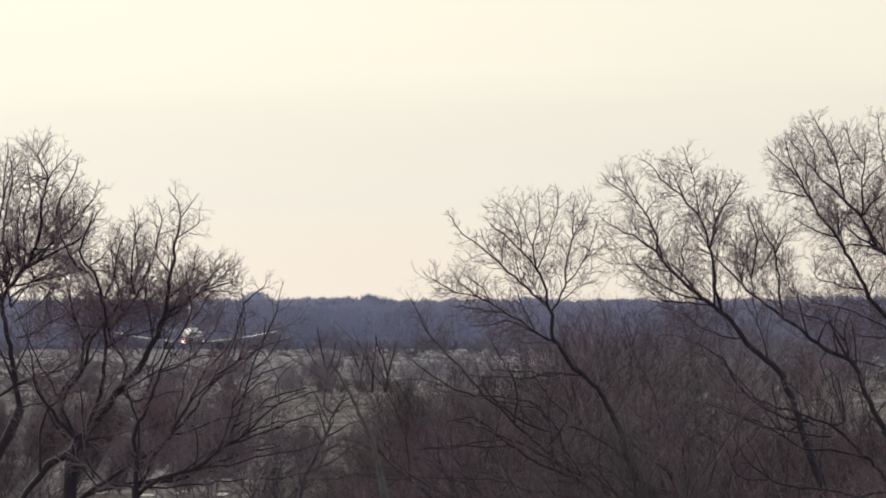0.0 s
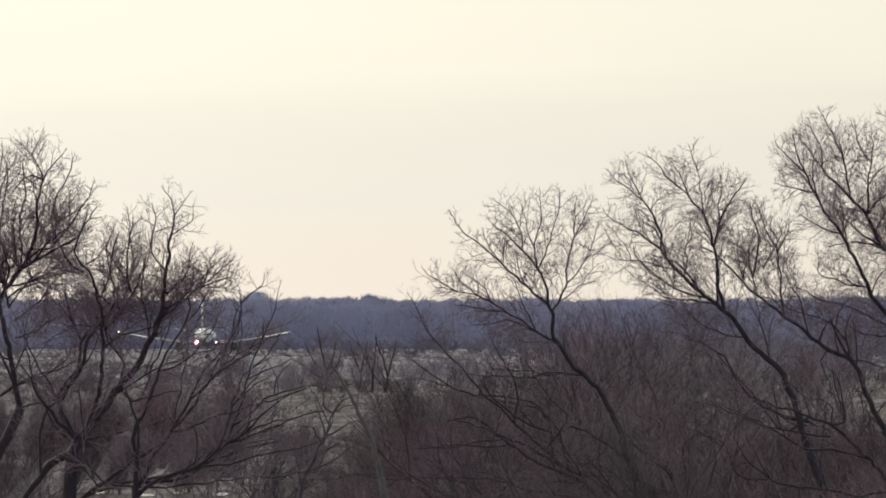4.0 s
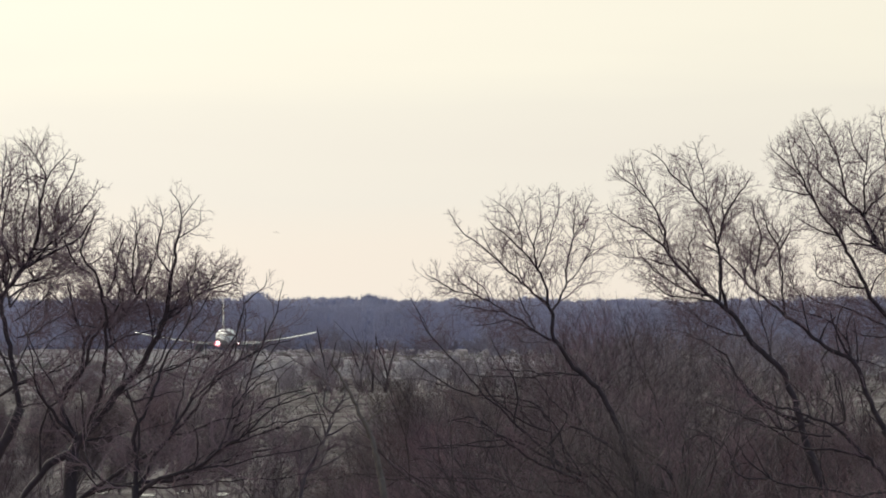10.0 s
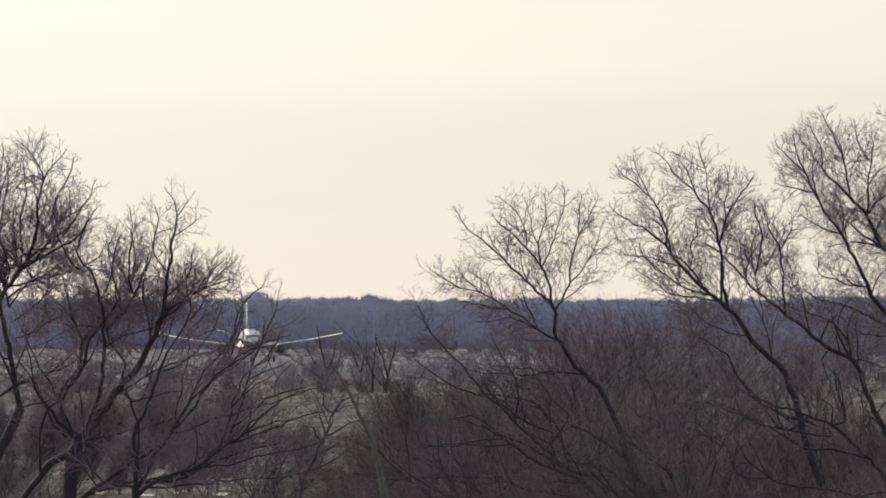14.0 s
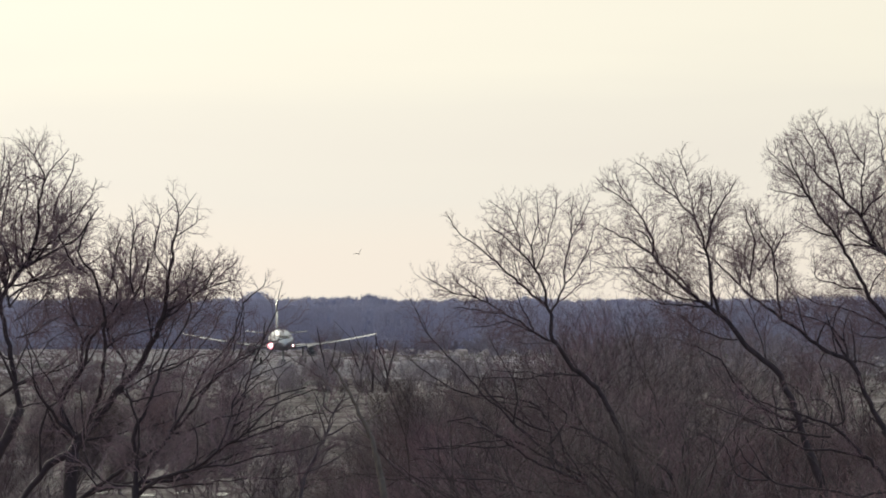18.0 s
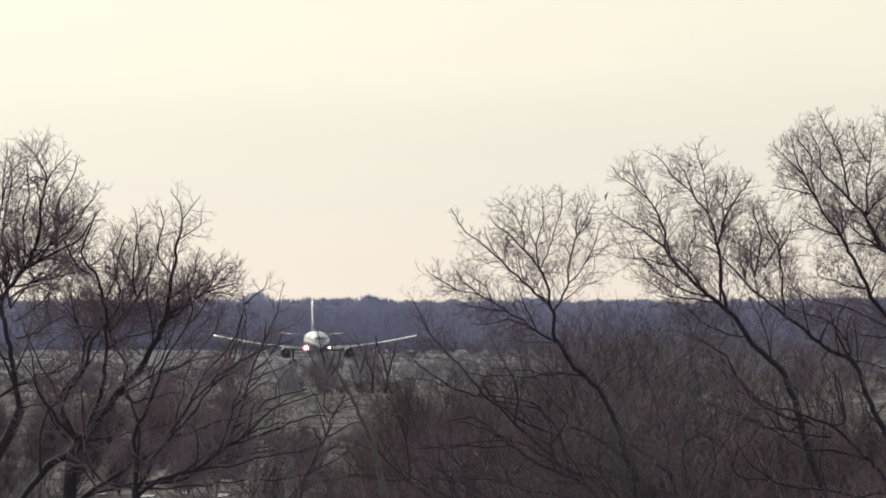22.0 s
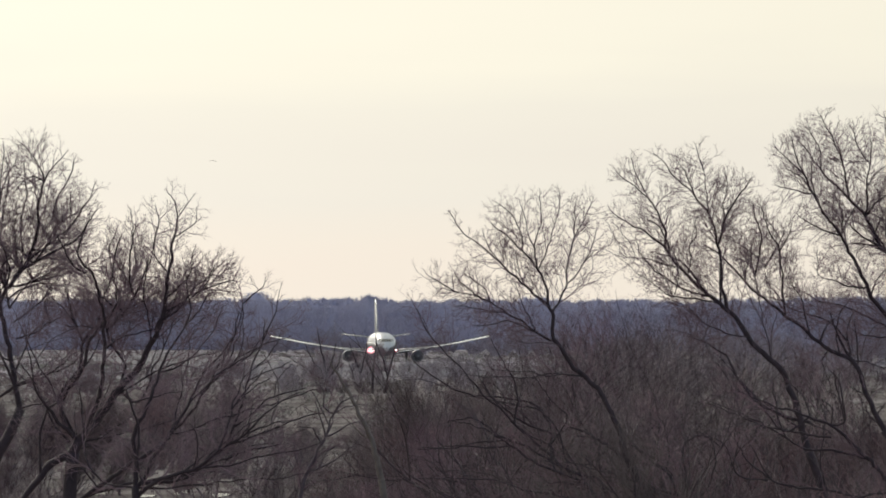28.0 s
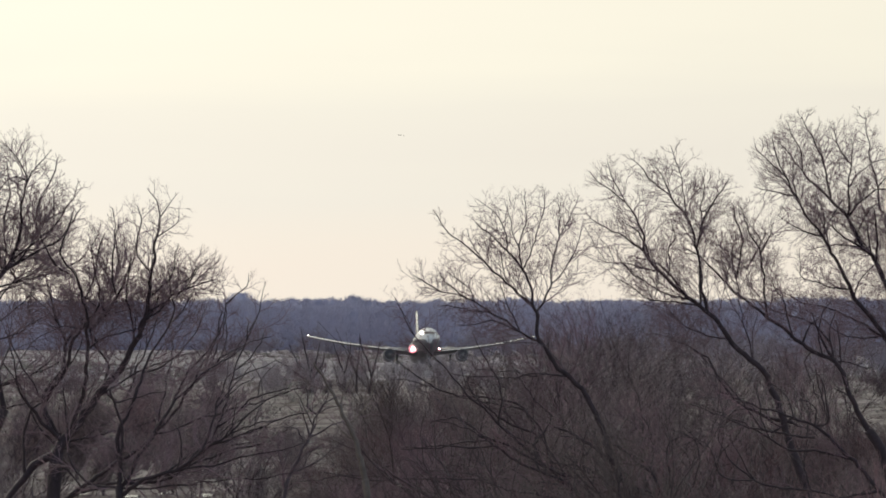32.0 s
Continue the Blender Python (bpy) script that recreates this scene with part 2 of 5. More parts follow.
def grow(tb, p, d, length, r, level, rng, up=0.25, kids=(0, 3, 4, 5), flat=0.45):
    """A bending branch with finer branches on it; level 0 is the finest."""
    segs = 2 if level == 0 else 3 if level == 1 else 5
    pts, rad, q, w = [p.copy()], [r], p.copy(), d.normalized()
    for i in range(segs):
        w = (w + Vector((rng.uniform(-.3, .3), rng.uniform(-.3, .3) * flat, rng.uniform(-.3, .3) + up * 0.4))).normalized()
        q = q + w * (length / segs)
        pts.append(q.copy())
        rad.append(r * (1 - 0.65 * (i + 1) / segs))
    tb.tube(pts, rad, 3 if level < 2 else 4)
    if level == 0:
        return
    count = kids[level]
    for k in range(count):
        t = 0.25 + 0.72 * (k + rng.random()) / count
        i = min(int(t * segs), segs - 1)
        base = pts[i].lerp(pts[i + 1], t * segs - i)
        along = (pts[i + 1] - pts[i]).normalized()
        sign = 1 if (k + int(length * 100)) % 2 else -1
        across = Vector((along.z * sign, rng.uniform(-1, 1) * flat * 2, -along.x * sign)).normalized()
        a = radians(rng.uniform(22, 50))
        grow(tb, base, along * math.cos(a) + across * math.sin(a) + Vector((0, 0, up * 0.5)), length * rng.uniform(0.42, 0.72) * (1.15 - 0.5 * t),
             r * 0.62, level - 1, rng, up, kids, flat)


class BareTree:
    """A leafless tree: a still trunk, a stem that sways on it, and limbs with twigs on the stem."""

    def __init__(self, x, y, r0, r1, label, category, seed, bough, fine, size, bark, trunk):
        self.rng, self.bough, self.fine, self.size, self.bark = random.Random(seed), bough, fine, size, bark
        self.twig = SCRUB_TWIG if seed > 40 or seed == 18 else TWIG
        self.root = tagged(new("tree"), label, category, "bare trees along the near hedge", "")
        self.root.location = (x, y, 0)
        pts = curve_points([Vector((a, 0, b)) for a, b in trunk], 0.25, 0.01, self.rng)
        pts[0].z = min(pts[0].z, 0.0)
        tb = Tubes()
        n = len(pts)
        tb.tube(pts, [r0 + (r1 - r0) * i / (n - 1) + (0.35 * r0 * (1 - i / 4) if i < 4 else 0) for i in range(n)], 10)
        piece("trunk", tb.mesh("trunk", self.bark), self.root)
        self.pivot = pts[-1].copy()
        self.stem, self.known, self.girth = None, [], []

    def limb(self, r0, r1, density, pts):
        rng = self.rng
        start = Vector((pts[0][0], 0, pts[0][1])) - self.pivot
        depth = 0.0
        if self.known:
            near = min(self.known, key=lambda k: (k.x - start.x) ** 2 + (k.z - start.z) ** 2)
            depth = near.y
        slope, ctrl, last, run = rng.uniform(-0.5, 0.5) if self.known else 0.0, [], None, 0.0
        for a, b in pts:
            q = Vector((a, 0, b)) - self.pivot
            if last is not None:
                run += (q - last).length
            last = q.copy()
            q.y = depth + slope * run
            ctrl.append(q)
        line = curve_points(ctrl, 0.09 * self.size, 0.009 * self.size, rng)
        if len(line) > 8 and density > 0.7:
            del line[-2:]
        n = len(line)
        # the wood grows in crooks, and joins the limb that bears it
        join = Vector((0, 0, 0))
        if self.known:
            near = min(self.known, key=lambda k: (k - line[0]).length)
            if (near - line[0]).length < 0.14 * self.size:
                join = near - line[0]
        seat, run = rng.uniform(0, 90), 0.0
        for i in range(n):
            if i:
                run += 0.09 * self.size
            grip = min(1.0, run / (0.5 * self.size)) * self.size
            for wave, swing in ((2.0, 0.055), (5.5, 0.036)):
                u = run * wave / self.size
                line[i] += Vector((noise.noise(Vector((u, seat, 0))), noise.noise(Vector((u, seat, 7))), noise.noise(Vector((u, seat, 15))))) * (swing * grip)
            line[i] += join * max(0.0, 1 - run / (0.5 * self.size))
        radii = [r0 + (r1 - r0) * i / (n - 1) for i in range(n)]
        tb = Tubes()
        tb.tube(line, radii, 8 if r0 > 0.03 else 5)
        if self.stem is None:
            self.stem = piece("stem", tb.mesh("stem", self.bark), self.root, self.pivot)
        else:
            piece("limb", tb.mesh("limb", GREY_BARK if r0 < 0.013 and self.bark == BARK else self.bark), self.stem)
        self.known += line[::2]
        self.girth += radii[::2]
        tw = Tubes()
        total = sum((b - a).length for a, b in zip(line, line[1:]))
        size, fine = self.size, self.fine
        count = int(total * 10.5 * density / size / fine ** 2)
        for k in range(count):
            t = 0.06 + 0.94 * (k + rng.random()) / count
            i = min(int(t * (n - 1)), n - 2)
            # few twigs in the shade below the crown
            if size == 1.0 and line[i].z + self.pivot.z < 7.9 and rng.random() < 0.75:
                continue
            along = (line[i + 1] - line[i]).normalized()
            sign = 1 if k % 2 else -1
            across = Vector((along.z * sign, rng.uniform(-0.9, 0.9), -along.x * sign)).normalized()
            a = radians(rng.uniform(32, 72))
            reach = (rng.uniform(0.25, 1.0) * (0.78 - 0.5 * t) + 0.04) * size
            r = min(radii[i] * 0.7, (0.0060 + 0.0035 * reach / size) * fine)
            grow(tw, line[i], along * math.cos(a) + across * math.sin(a) + Vector((0, 0, 0.12)), reach, r, 3 if reach > 0.55 * size else 2, rng, 0.12, (0, 3, 3, 5))
        # longer boughs on the inner part of a limb
        count = int(total * self.bough * min(density, 1.0) / size)
        for k in range(count):
            t = 0.05 + 0.6 * (k + rng.random()) / count
            i = min(int(t * (n - 1)), n - 2)
            along = (line[i + 1] - line[i]).normalized()
            sign = 1 if rng.random() < 0.5 else -1
            across = Vector((along.z * sign, rng.uniform(-0.9, 0.9), -along.x * sign)).normalized()
            reach = min(rng.uniform(0.5, 1.0) * size, 0.5 * (1 - t) * total)
            if reach > 0.4 * size:
                grow(tw, line[i], along + across * rng.uniform(0.3, 1.0), reach, min(radii[i] * 0.7, 0.012 * fine), 3, rng, 0.1, (0, 2, 4, 6))
        # the tip forks
        for k in range(2 if density > 0.3 else 0):
            along = (line[-1] - line[-3]).normalized()
            grow(tw, line[-1], along + Vector((rng.uniform(-.6, .6), rng.uniform(-.4, .4), rng.uniform(-.1, .4))), rng.uniform(0.05, 0.13) * size, min(r1, 0.006 * fine), 1, rng, 0.2, (0, 2))
        if tw.v:
            piece("crown", tw.mesh("crown", self.twig), self.stem, kind="stuff")

    def fill(self, count, low, high, ceiling, lean, edge):
        """More boughs, of middling thickness, from limbs between two heights; none rises past the ceiling or starts past the edge."""
        rng = self.rng
        feet = [(k + self.pivot, g) for k, g in zip(self.known, self.girth) if low < k.z + self.pivot.z < high and k.x + self.pivot.x < edge]
        for k in range(count):
            p, girth = rng.choice(feet)
            a = radians(90 + lean + rng.uniform(-45, 45))
            length = rng.uniform(0.5, 1.35)
            length = min(length, max(0.5, (ceiling - p.z) / max(0.25, math.sin(a))))
            bend = rng.uniform(-0.5, 0.5)
            pts = []
            for j in range(5):
                b = a + bend * j / 4
                u = length * j / 4
                pts.append((p.x + math.cos(b) * u, p.z + math.sin(b) * u * (1 - 0.06 * j)))
            self.limb(min(rng.uniform(0.014, 0.036), 0.8 * girth), min(0.007, 0.5 * girth), 0.55 if p.z > 7.6 else 0.22, pts)

    def done(self):
        return self.stem


def bare_tree(x, y, r0, r1, label, category, seed, bough, fine, size, bark, *trunk):
    return BareTree(x, y, r0, r1, label, category, seed, bough, fine, size, bark, trunk)


def fill(tree, count, low, high, ceiling, lean, edge=99.0):
    tree.fill(count, low, high, ceiling, lean, edge)


def limb(tree, r0, r1, density, *pts):
    tree.limb(r0, r1, density, pts)


# ---- ground and airfield ----
def sheet(name, corners, mat, z, label):
    me = bpy.data.meshes.new(name)
    me.from_pydata([(x, y, z) for x, y in corners], [], [tuple(range(len(corners)))])
    me.materials.append(mat)
    return tagged(new(name, me), label, name, "", "structure")


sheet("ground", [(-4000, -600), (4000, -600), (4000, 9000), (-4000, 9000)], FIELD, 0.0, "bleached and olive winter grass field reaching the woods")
sheet("runway", [(-19, 2650), (26, 2650), (-52, 4200), (-97, 4200)], ASPHALT, 0.02, "grey asphalt runway across the winter field")


def tussocks():
    """Tufts of dead grass and weeds over the field, thicker in drifts."""
    rng = random.Random(8)
    pale, dark = Tubes(), Tubes()
    placed = 0
    while placed < 7000:
        y = 1150 + 1600 * rng.random() ** 1.3 if placed < 3500 else rng.uniform(2250, 4300)
        x = rng.uniform(-1.08, 1.08) * y * 0.02306
        if noise.noise(Vector((x * 0.06, y * 0.004, 3.0))) + rng.uniform(-0.5, 0.5) < 0.0 or (y > 2430 and abs(x - 13.5 + (y - 2450) * 0.0503) < 24):
            continue
        placed += 1
        tb = pale if noise.noise(Vector((x * 0.1, y * 0.006, 9.0))) + rng.uniform(-0.35, 0.35) > 0.05 else dark
        h = rng.uniform(0.12, 0.42) if placed < 3500 else rng.uniform(0.2, 0.75)
        for k in range(5):
            p = Vector((x + rng.uniform(-.5, .5), y + rng.uniform(-.5, .5), 0))
            tb.tube([p, p + Vector((rng.uniform(-.5, .5) * h, rng.uniform(-.3, .3) * h, h * rng.uniform(0.6, 1.0)))], [0.07, 0.02], 3)
    tagged(new("grass_tussocks", pale.mesh("grass_tussocks", STRAW)), "bleached tussocks of dead grass on the field", "grass", "", "stuff")
    tagged(new("weed_tussocks", dark.mesh("weed_tussocks", WEED)), "dark brown tufts of dead weeds on the field", "weeds", "", "stuff")


tussocks()


def pools():
    """Shallow meltwater lying in the low grass."""
    rng = random.Random(4)
    water = bpy.data.materials.new("meltwater")
    water.use_nodes = True
    b = water.node_tree.nodes["Principled BSDF"]
    b.inputs["Base Color"].default_value, b.inputs["Roughness"].default_value = (0.05, 0.055, 0.07, 1), 0.22
    for x, y, w, d in ((-10.4, 903, 0.6, 9), (-12.4, 912, 0.4, 6), (-13.9, 899, 0.5, 7), (-16.3, 912, 0.4, 7), (-9.0, 899, 0.4, 6)):
        ring = []
        for k in range(22):
            a = k * 2 * math.pi / 22
            r = rng.uniform(0.75, 1.1)
            ring.append((x + w * r * math.cos(a), y + d * r * math.sin(a)))
        sheet("water", ring, water, 0.03, "shallow pool of meltwater in the grass")


pools()


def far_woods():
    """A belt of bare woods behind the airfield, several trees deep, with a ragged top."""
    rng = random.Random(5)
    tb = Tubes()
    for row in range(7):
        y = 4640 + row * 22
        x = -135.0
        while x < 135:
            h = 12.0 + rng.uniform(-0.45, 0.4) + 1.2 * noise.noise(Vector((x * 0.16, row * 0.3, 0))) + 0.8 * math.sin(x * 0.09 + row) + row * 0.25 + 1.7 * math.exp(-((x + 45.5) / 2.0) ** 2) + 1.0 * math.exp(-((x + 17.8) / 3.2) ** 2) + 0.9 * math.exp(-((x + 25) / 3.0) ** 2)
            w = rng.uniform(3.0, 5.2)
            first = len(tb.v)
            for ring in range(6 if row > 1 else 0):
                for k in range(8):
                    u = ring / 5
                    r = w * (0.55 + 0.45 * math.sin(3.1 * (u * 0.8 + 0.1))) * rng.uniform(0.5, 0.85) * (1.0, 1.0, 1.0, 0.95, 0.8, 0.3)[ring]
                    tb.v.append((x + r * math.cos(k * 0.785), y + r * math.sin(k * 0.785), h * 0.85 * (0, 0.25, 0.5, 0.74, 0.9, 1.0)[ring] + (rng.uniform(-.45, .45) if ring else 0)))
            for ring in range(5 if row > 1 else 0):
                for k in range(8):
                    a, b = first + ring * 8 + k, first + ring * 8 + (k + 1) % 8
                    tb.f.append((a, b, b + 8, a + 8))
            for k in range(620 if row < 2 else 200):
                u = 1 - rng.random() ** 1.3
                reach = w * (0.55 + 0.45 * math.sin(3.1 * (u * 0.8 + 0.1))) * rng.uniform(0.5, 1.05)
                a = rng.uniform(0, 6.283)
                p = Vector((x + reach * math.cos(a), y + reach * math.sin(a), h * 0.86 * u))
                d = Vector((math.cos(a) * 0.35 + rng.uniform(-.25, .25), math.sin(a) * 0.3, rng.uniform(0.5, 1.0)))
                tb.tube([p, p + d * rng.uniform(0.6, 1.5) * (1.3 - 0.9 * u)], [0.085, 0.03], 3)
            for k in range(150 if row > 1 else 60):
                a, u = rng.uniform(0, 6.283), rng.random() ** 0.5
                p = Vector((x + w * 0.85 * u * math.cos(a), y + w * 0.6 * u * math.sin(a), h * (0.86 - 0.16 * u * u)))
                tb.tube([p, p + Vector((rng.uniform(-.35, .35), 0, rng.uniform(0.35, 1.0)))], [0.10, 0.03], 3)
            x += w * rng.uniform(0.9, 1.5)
    tagged(new("far_woods", tb.mesh("far_woods", HAZED_WOOD)), "belt of bare woods on the horizon, blue-grey haze in its colour", "woods", "", "stuff")


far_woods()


# ---- scrub ----
def scrub(name, h, w, stems, seed, twig, label, group, lean=0.0, fine=1.0, thick=0.035, twigs=26, reach=(0.12, 0.26), kids=(0, 3, 5, 5), bark=None, boughs=0, up=0.2):
    """A many-stemmed leafless bush h metres high: an Empty with a mesh for each stem and one for its twigs."""
    rng = random.Random(seed)
    root = tagged(new(name), label, "shrub" if h < 7 else "tree", group)
    tw = Tubes()
    for s in range(stems):
        st = Tubes()
        a = rng.uniform(0, 6.283)
        foot = Vector((math.cos(a) * w * 0.2, math.sin(a) * w * 0.2, -0.05))
        out = rng.random() ** 0.5 * w * 0.5
        b = rng.uniform(0, 6.283)
        top = Vector((math.cos(b) * out + lean * h, math.sin(b) * out, h * (1.0 - 0.45 * (out / (w * 0.5)) ** 2) * rng.uniform(0.8, 1.0)))
        mid = foot.lerp(top, 0.5) + Vector((rng.uniform(-.2, .2), rng.uniform(-.2, .2), 0.06)) * h * 0.5
        line = curve_points([foot, mid, top], h / 18, 0.035, rng)
        n = len(line)
        seat = rng.uniform(0, 90)
        for i in range(1, n):
            line[i] += Vector((noise.noise(Vector((i * 0.35, seat, 0))), noise.noise(Vector((i * 0.35, seat, 7))), 0)) * (0.045 * h * min(1, i / 4))
        r = thick * h / 5
        st.tube(line, [r * (1 - 0.75 * i / (n - 1)) for i in range(n)], 5)
        for k in range(boughs):
            t = 0.2 + 0.65 * (k + rng.random()) / boughs
            i = min(int(t * (n - 1)), n - 2)
            along = (line[i + 1] - line[i]).normalized()
            side = Vector((rng.uniform(-1, 1), rng.uniform(-1, 1), rng.uniform(-0.1, 0.3))).normalized()
            grow(st, line[i], along + side * rng.uniform(0.5, 1.3), h * rng.uniform(0.2, 0.42), r * (0.75 - 0.45 * t), 2, rng, 0.08, (0, 2, 4), 1.0)
        for k in range(twigs):
            t = 0.12 + 0.88 * (k + rng.random()) / twigs
            i = min(int(t * (n - 1)), n - 2)
            along = (line[i + 1] - line[i]).normalized()
            side = Vector((rng.uniform(-1, 1), rng.uniform(-1, 1), 0.2)).normalized()
            g = rng.uniform(0.3, 0.9)
            grow(tw, line[i], along * g + side * (1.2 - g), h * rng.uniform(*reach), 0.013 * fine, 2, rng, up, kids, 1.0)
        piece("stem", st.mesh("stem", bark or SCRUB_BARK), root)
    piece("crown", tw.mesh("crown", twig), root, kind="stuff")
    return root


def scatter(kinds, used, k, x, y, s, turn):
    """Stand a copy of kind k at a place; the first one of a kind is used itself."""
    m = pose(x, y, 0, 0, 0, turn) @ Matrix.Scale(s, 4)
    if k in used:
        copy_thing(kinds[k], m @ Matrix.Scale(1 / kinds[k].scale.x, 4))
    else:
        kinds[k].matrix_basis = m
        used.add(k)


def thicket():
    rng = random.Random(21)
    group = "thicket shrubs"
    kinds = [scrub("shrub", 6.0, 3.8, 10, 31, SCRUB_TWIG, "dense leafless brown shrub in the thicket", group, -0.22, fine=0.62, twigs=62, boughs=6, up=0.04, thick=0.042),
             scrub("shrub", 6.0, 4.4, 10, 32, OLIVE_TWIG, "broad leafless olive-brown shrub in the thicket", group, -0.34, fine=0.62, twigs=62, boughs=6, up=0.04, thick=0.042),
             scrub("shrub", 6.0, 3.4, 10, 33, RED_TWIG, "reddish-brown leafless shrub in the thicket", group, -0.14, fine=0.62, twigs=62, boughs=6, up=0.04, thick=0.042),
             scrub("shrub", 6.0, 3.8, 9, 34, PALE_TWIG, "pale greyish leafless shrub in the thicket", group, -0.26, fine=0.62, twigs=50, boughs=6, up=0.04, thick=0.042)]
    used = set()
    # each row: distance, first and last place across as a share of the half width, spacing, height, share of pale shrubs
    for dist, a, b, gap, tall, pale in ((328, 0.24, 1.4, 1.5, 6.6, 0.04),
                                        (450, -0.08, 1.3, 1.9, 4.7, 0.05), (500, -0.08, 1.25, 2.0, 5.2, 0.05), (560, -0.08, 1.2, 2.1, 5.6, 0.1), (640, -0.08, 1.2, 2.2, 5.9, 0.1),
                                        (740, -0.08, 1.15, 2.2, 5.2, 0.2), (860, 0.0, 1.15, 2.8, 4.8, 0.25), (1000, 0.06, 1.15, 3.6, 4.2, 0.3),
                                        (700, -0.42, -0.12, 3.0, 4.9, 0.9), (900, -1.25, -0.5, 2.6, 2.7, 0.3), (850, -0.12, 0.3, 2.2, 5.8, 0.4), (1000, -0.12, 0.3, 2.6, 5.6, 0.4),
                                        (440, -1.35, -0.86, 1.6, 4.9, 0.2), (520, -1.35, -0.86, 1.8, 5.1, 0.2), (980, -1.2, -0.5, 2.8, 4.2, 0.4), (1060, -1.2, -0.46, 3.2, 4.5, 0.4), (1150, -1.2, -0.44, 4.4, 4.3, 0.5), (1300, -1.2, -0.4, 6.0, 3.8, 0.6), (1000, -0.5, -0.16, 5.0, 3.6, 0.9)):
        half = dist * 784 / 34000
        x = a * half
        while x < b * half:
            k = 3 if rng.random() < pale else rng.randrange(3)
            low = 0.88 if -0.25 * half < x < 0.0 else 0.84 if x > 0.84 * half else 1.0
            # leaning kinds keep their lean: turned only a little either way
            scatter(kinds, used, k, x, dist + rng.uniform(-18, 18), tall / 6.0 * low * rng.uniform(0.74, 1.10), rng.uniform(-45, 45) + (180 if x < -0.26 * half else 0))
            x += gap * rng.uniform(0.7, 1.3)


thicket()


def saplings():
    """Slender bowed young trees that stand before the thicket; those on one side lean one way, those on the other side the other."""
    rng = random.Random(63)
    group = "saplings before the thicket"
    kinds = [scrub("sapling", 8.6, 3.4, 3, 71, TWIG, "slender bowed leafless sapling before the thicket", group, -0.42, 0.55, 0.034, 30, (0.06, 0.18), (0, 2, 3, 3), boughs=9, up=0.06),
             scrub("sapling", 8.6, 4.0, 4, 72, PALE_TWIG, "slender pale-twigged sapling before the thicket", group, -0.34, 0.5, 0.026, 28, (0.06, 0.17), (0, 2, 3, 3), boughs=9, up=0.06),
             scrub("sapling", 8.6, 3.0, 3, 73, SCRUB_TWIG, "slender dark leafless sapling before the thicket", group, -0.5, 0.55, 0.038, 30, (0.06, 0.18), (0, 2, 3, 3), boughs=9, up=0.06)]
    used = set()
    for dist, a, b, gap, low, high in ((368, 0.2, 1.5, 1.5, 0.66, 0.90), (392, 0.1, 1.5, 1.5, 0.66, 0.93), (412, 0.05, 1.5, 1.5, 0.66, 0.95), (372, -1.25, -0.3, 4.2, 0.62, 0.80), (404, -1.25, -0.2, 3.6, 0.62, 0.82), (420, -0.2, 0.2, 1.8, 0.55, 0.72)):
        half = dist * 784 / 34000
        x = a * half
        while x < b * half:
            turn = rng.uniform(-35, 35) + (180 if x < -0.1 * half else 0)
            scatter(kinds, used, rng.randrange(3), x + (1.6 if x > -0.1 * half else -1.6), dist + rng.uniform(-9, 9), rng.uniform(low, high), turn)
            x += gap * rng.uniform(0.6, 1.4)


saplings()


def young_wood():
    """A stand of slim young trees that tops the thicket and half hides the woods behind."""
    rng = random.Random(91)
    group = "young trees behind the thicket"
    kinds = [scrub("young_tree", 9.5, 4.6, 4, 92, SCRUB_TWIG, "slim brown young tree rising from the thicket", group, -0.10, 0.7, 0.020, 20, (0.10, 0.24), (0, 2, 4, 4), boughs=4, up=0.2),
             scrub("young_tree", 9.5, 5.4, 5, 93, PALE_TWIG, "slim greyish young tree rising from the thicket", group, -0.04, 0.7, 0.018, 19, (0.10, 0.24), (0, 2, 4, 4), boughs=4, up=0.2)]
    used = set()
    for across, dist, tall in ((1045, 700, 0.97), (1075, 820, 1.03), (1110, 760, 1.05), (1090, 720, 1.0), (1130, 800, 1.04), (1060, 760, 0.99), (1100, 860, 1.03), (1140, 700, 0.97), (1165, 780, 1.02), (1200, 880, 1.04), (1230, 740, 0.98), (1150, 880, 0.99), (1185, 720, 0.96), (1215, 840, 1.0), (1250, 900, 0.94), (1285, 760, 0.95), (1320, 860, 1.0), (1355, 800, 0.94),
                               (1390, 700, 0.97), (1430, 840, 0.9), (1475, 780, 0.92), (1520, 860, 0.88), (1560, 760, 0.9), (1010, 900, 0.80), (415, 640, 0.87), (445, 720, 0.84)):
        scatter(kinds, used, rng.randrange(2), (across - 784) * dist / 34000, dist, tall * rng.uniform(0.95, 1.02), rng.uniform(-40, 40))


young_wood()


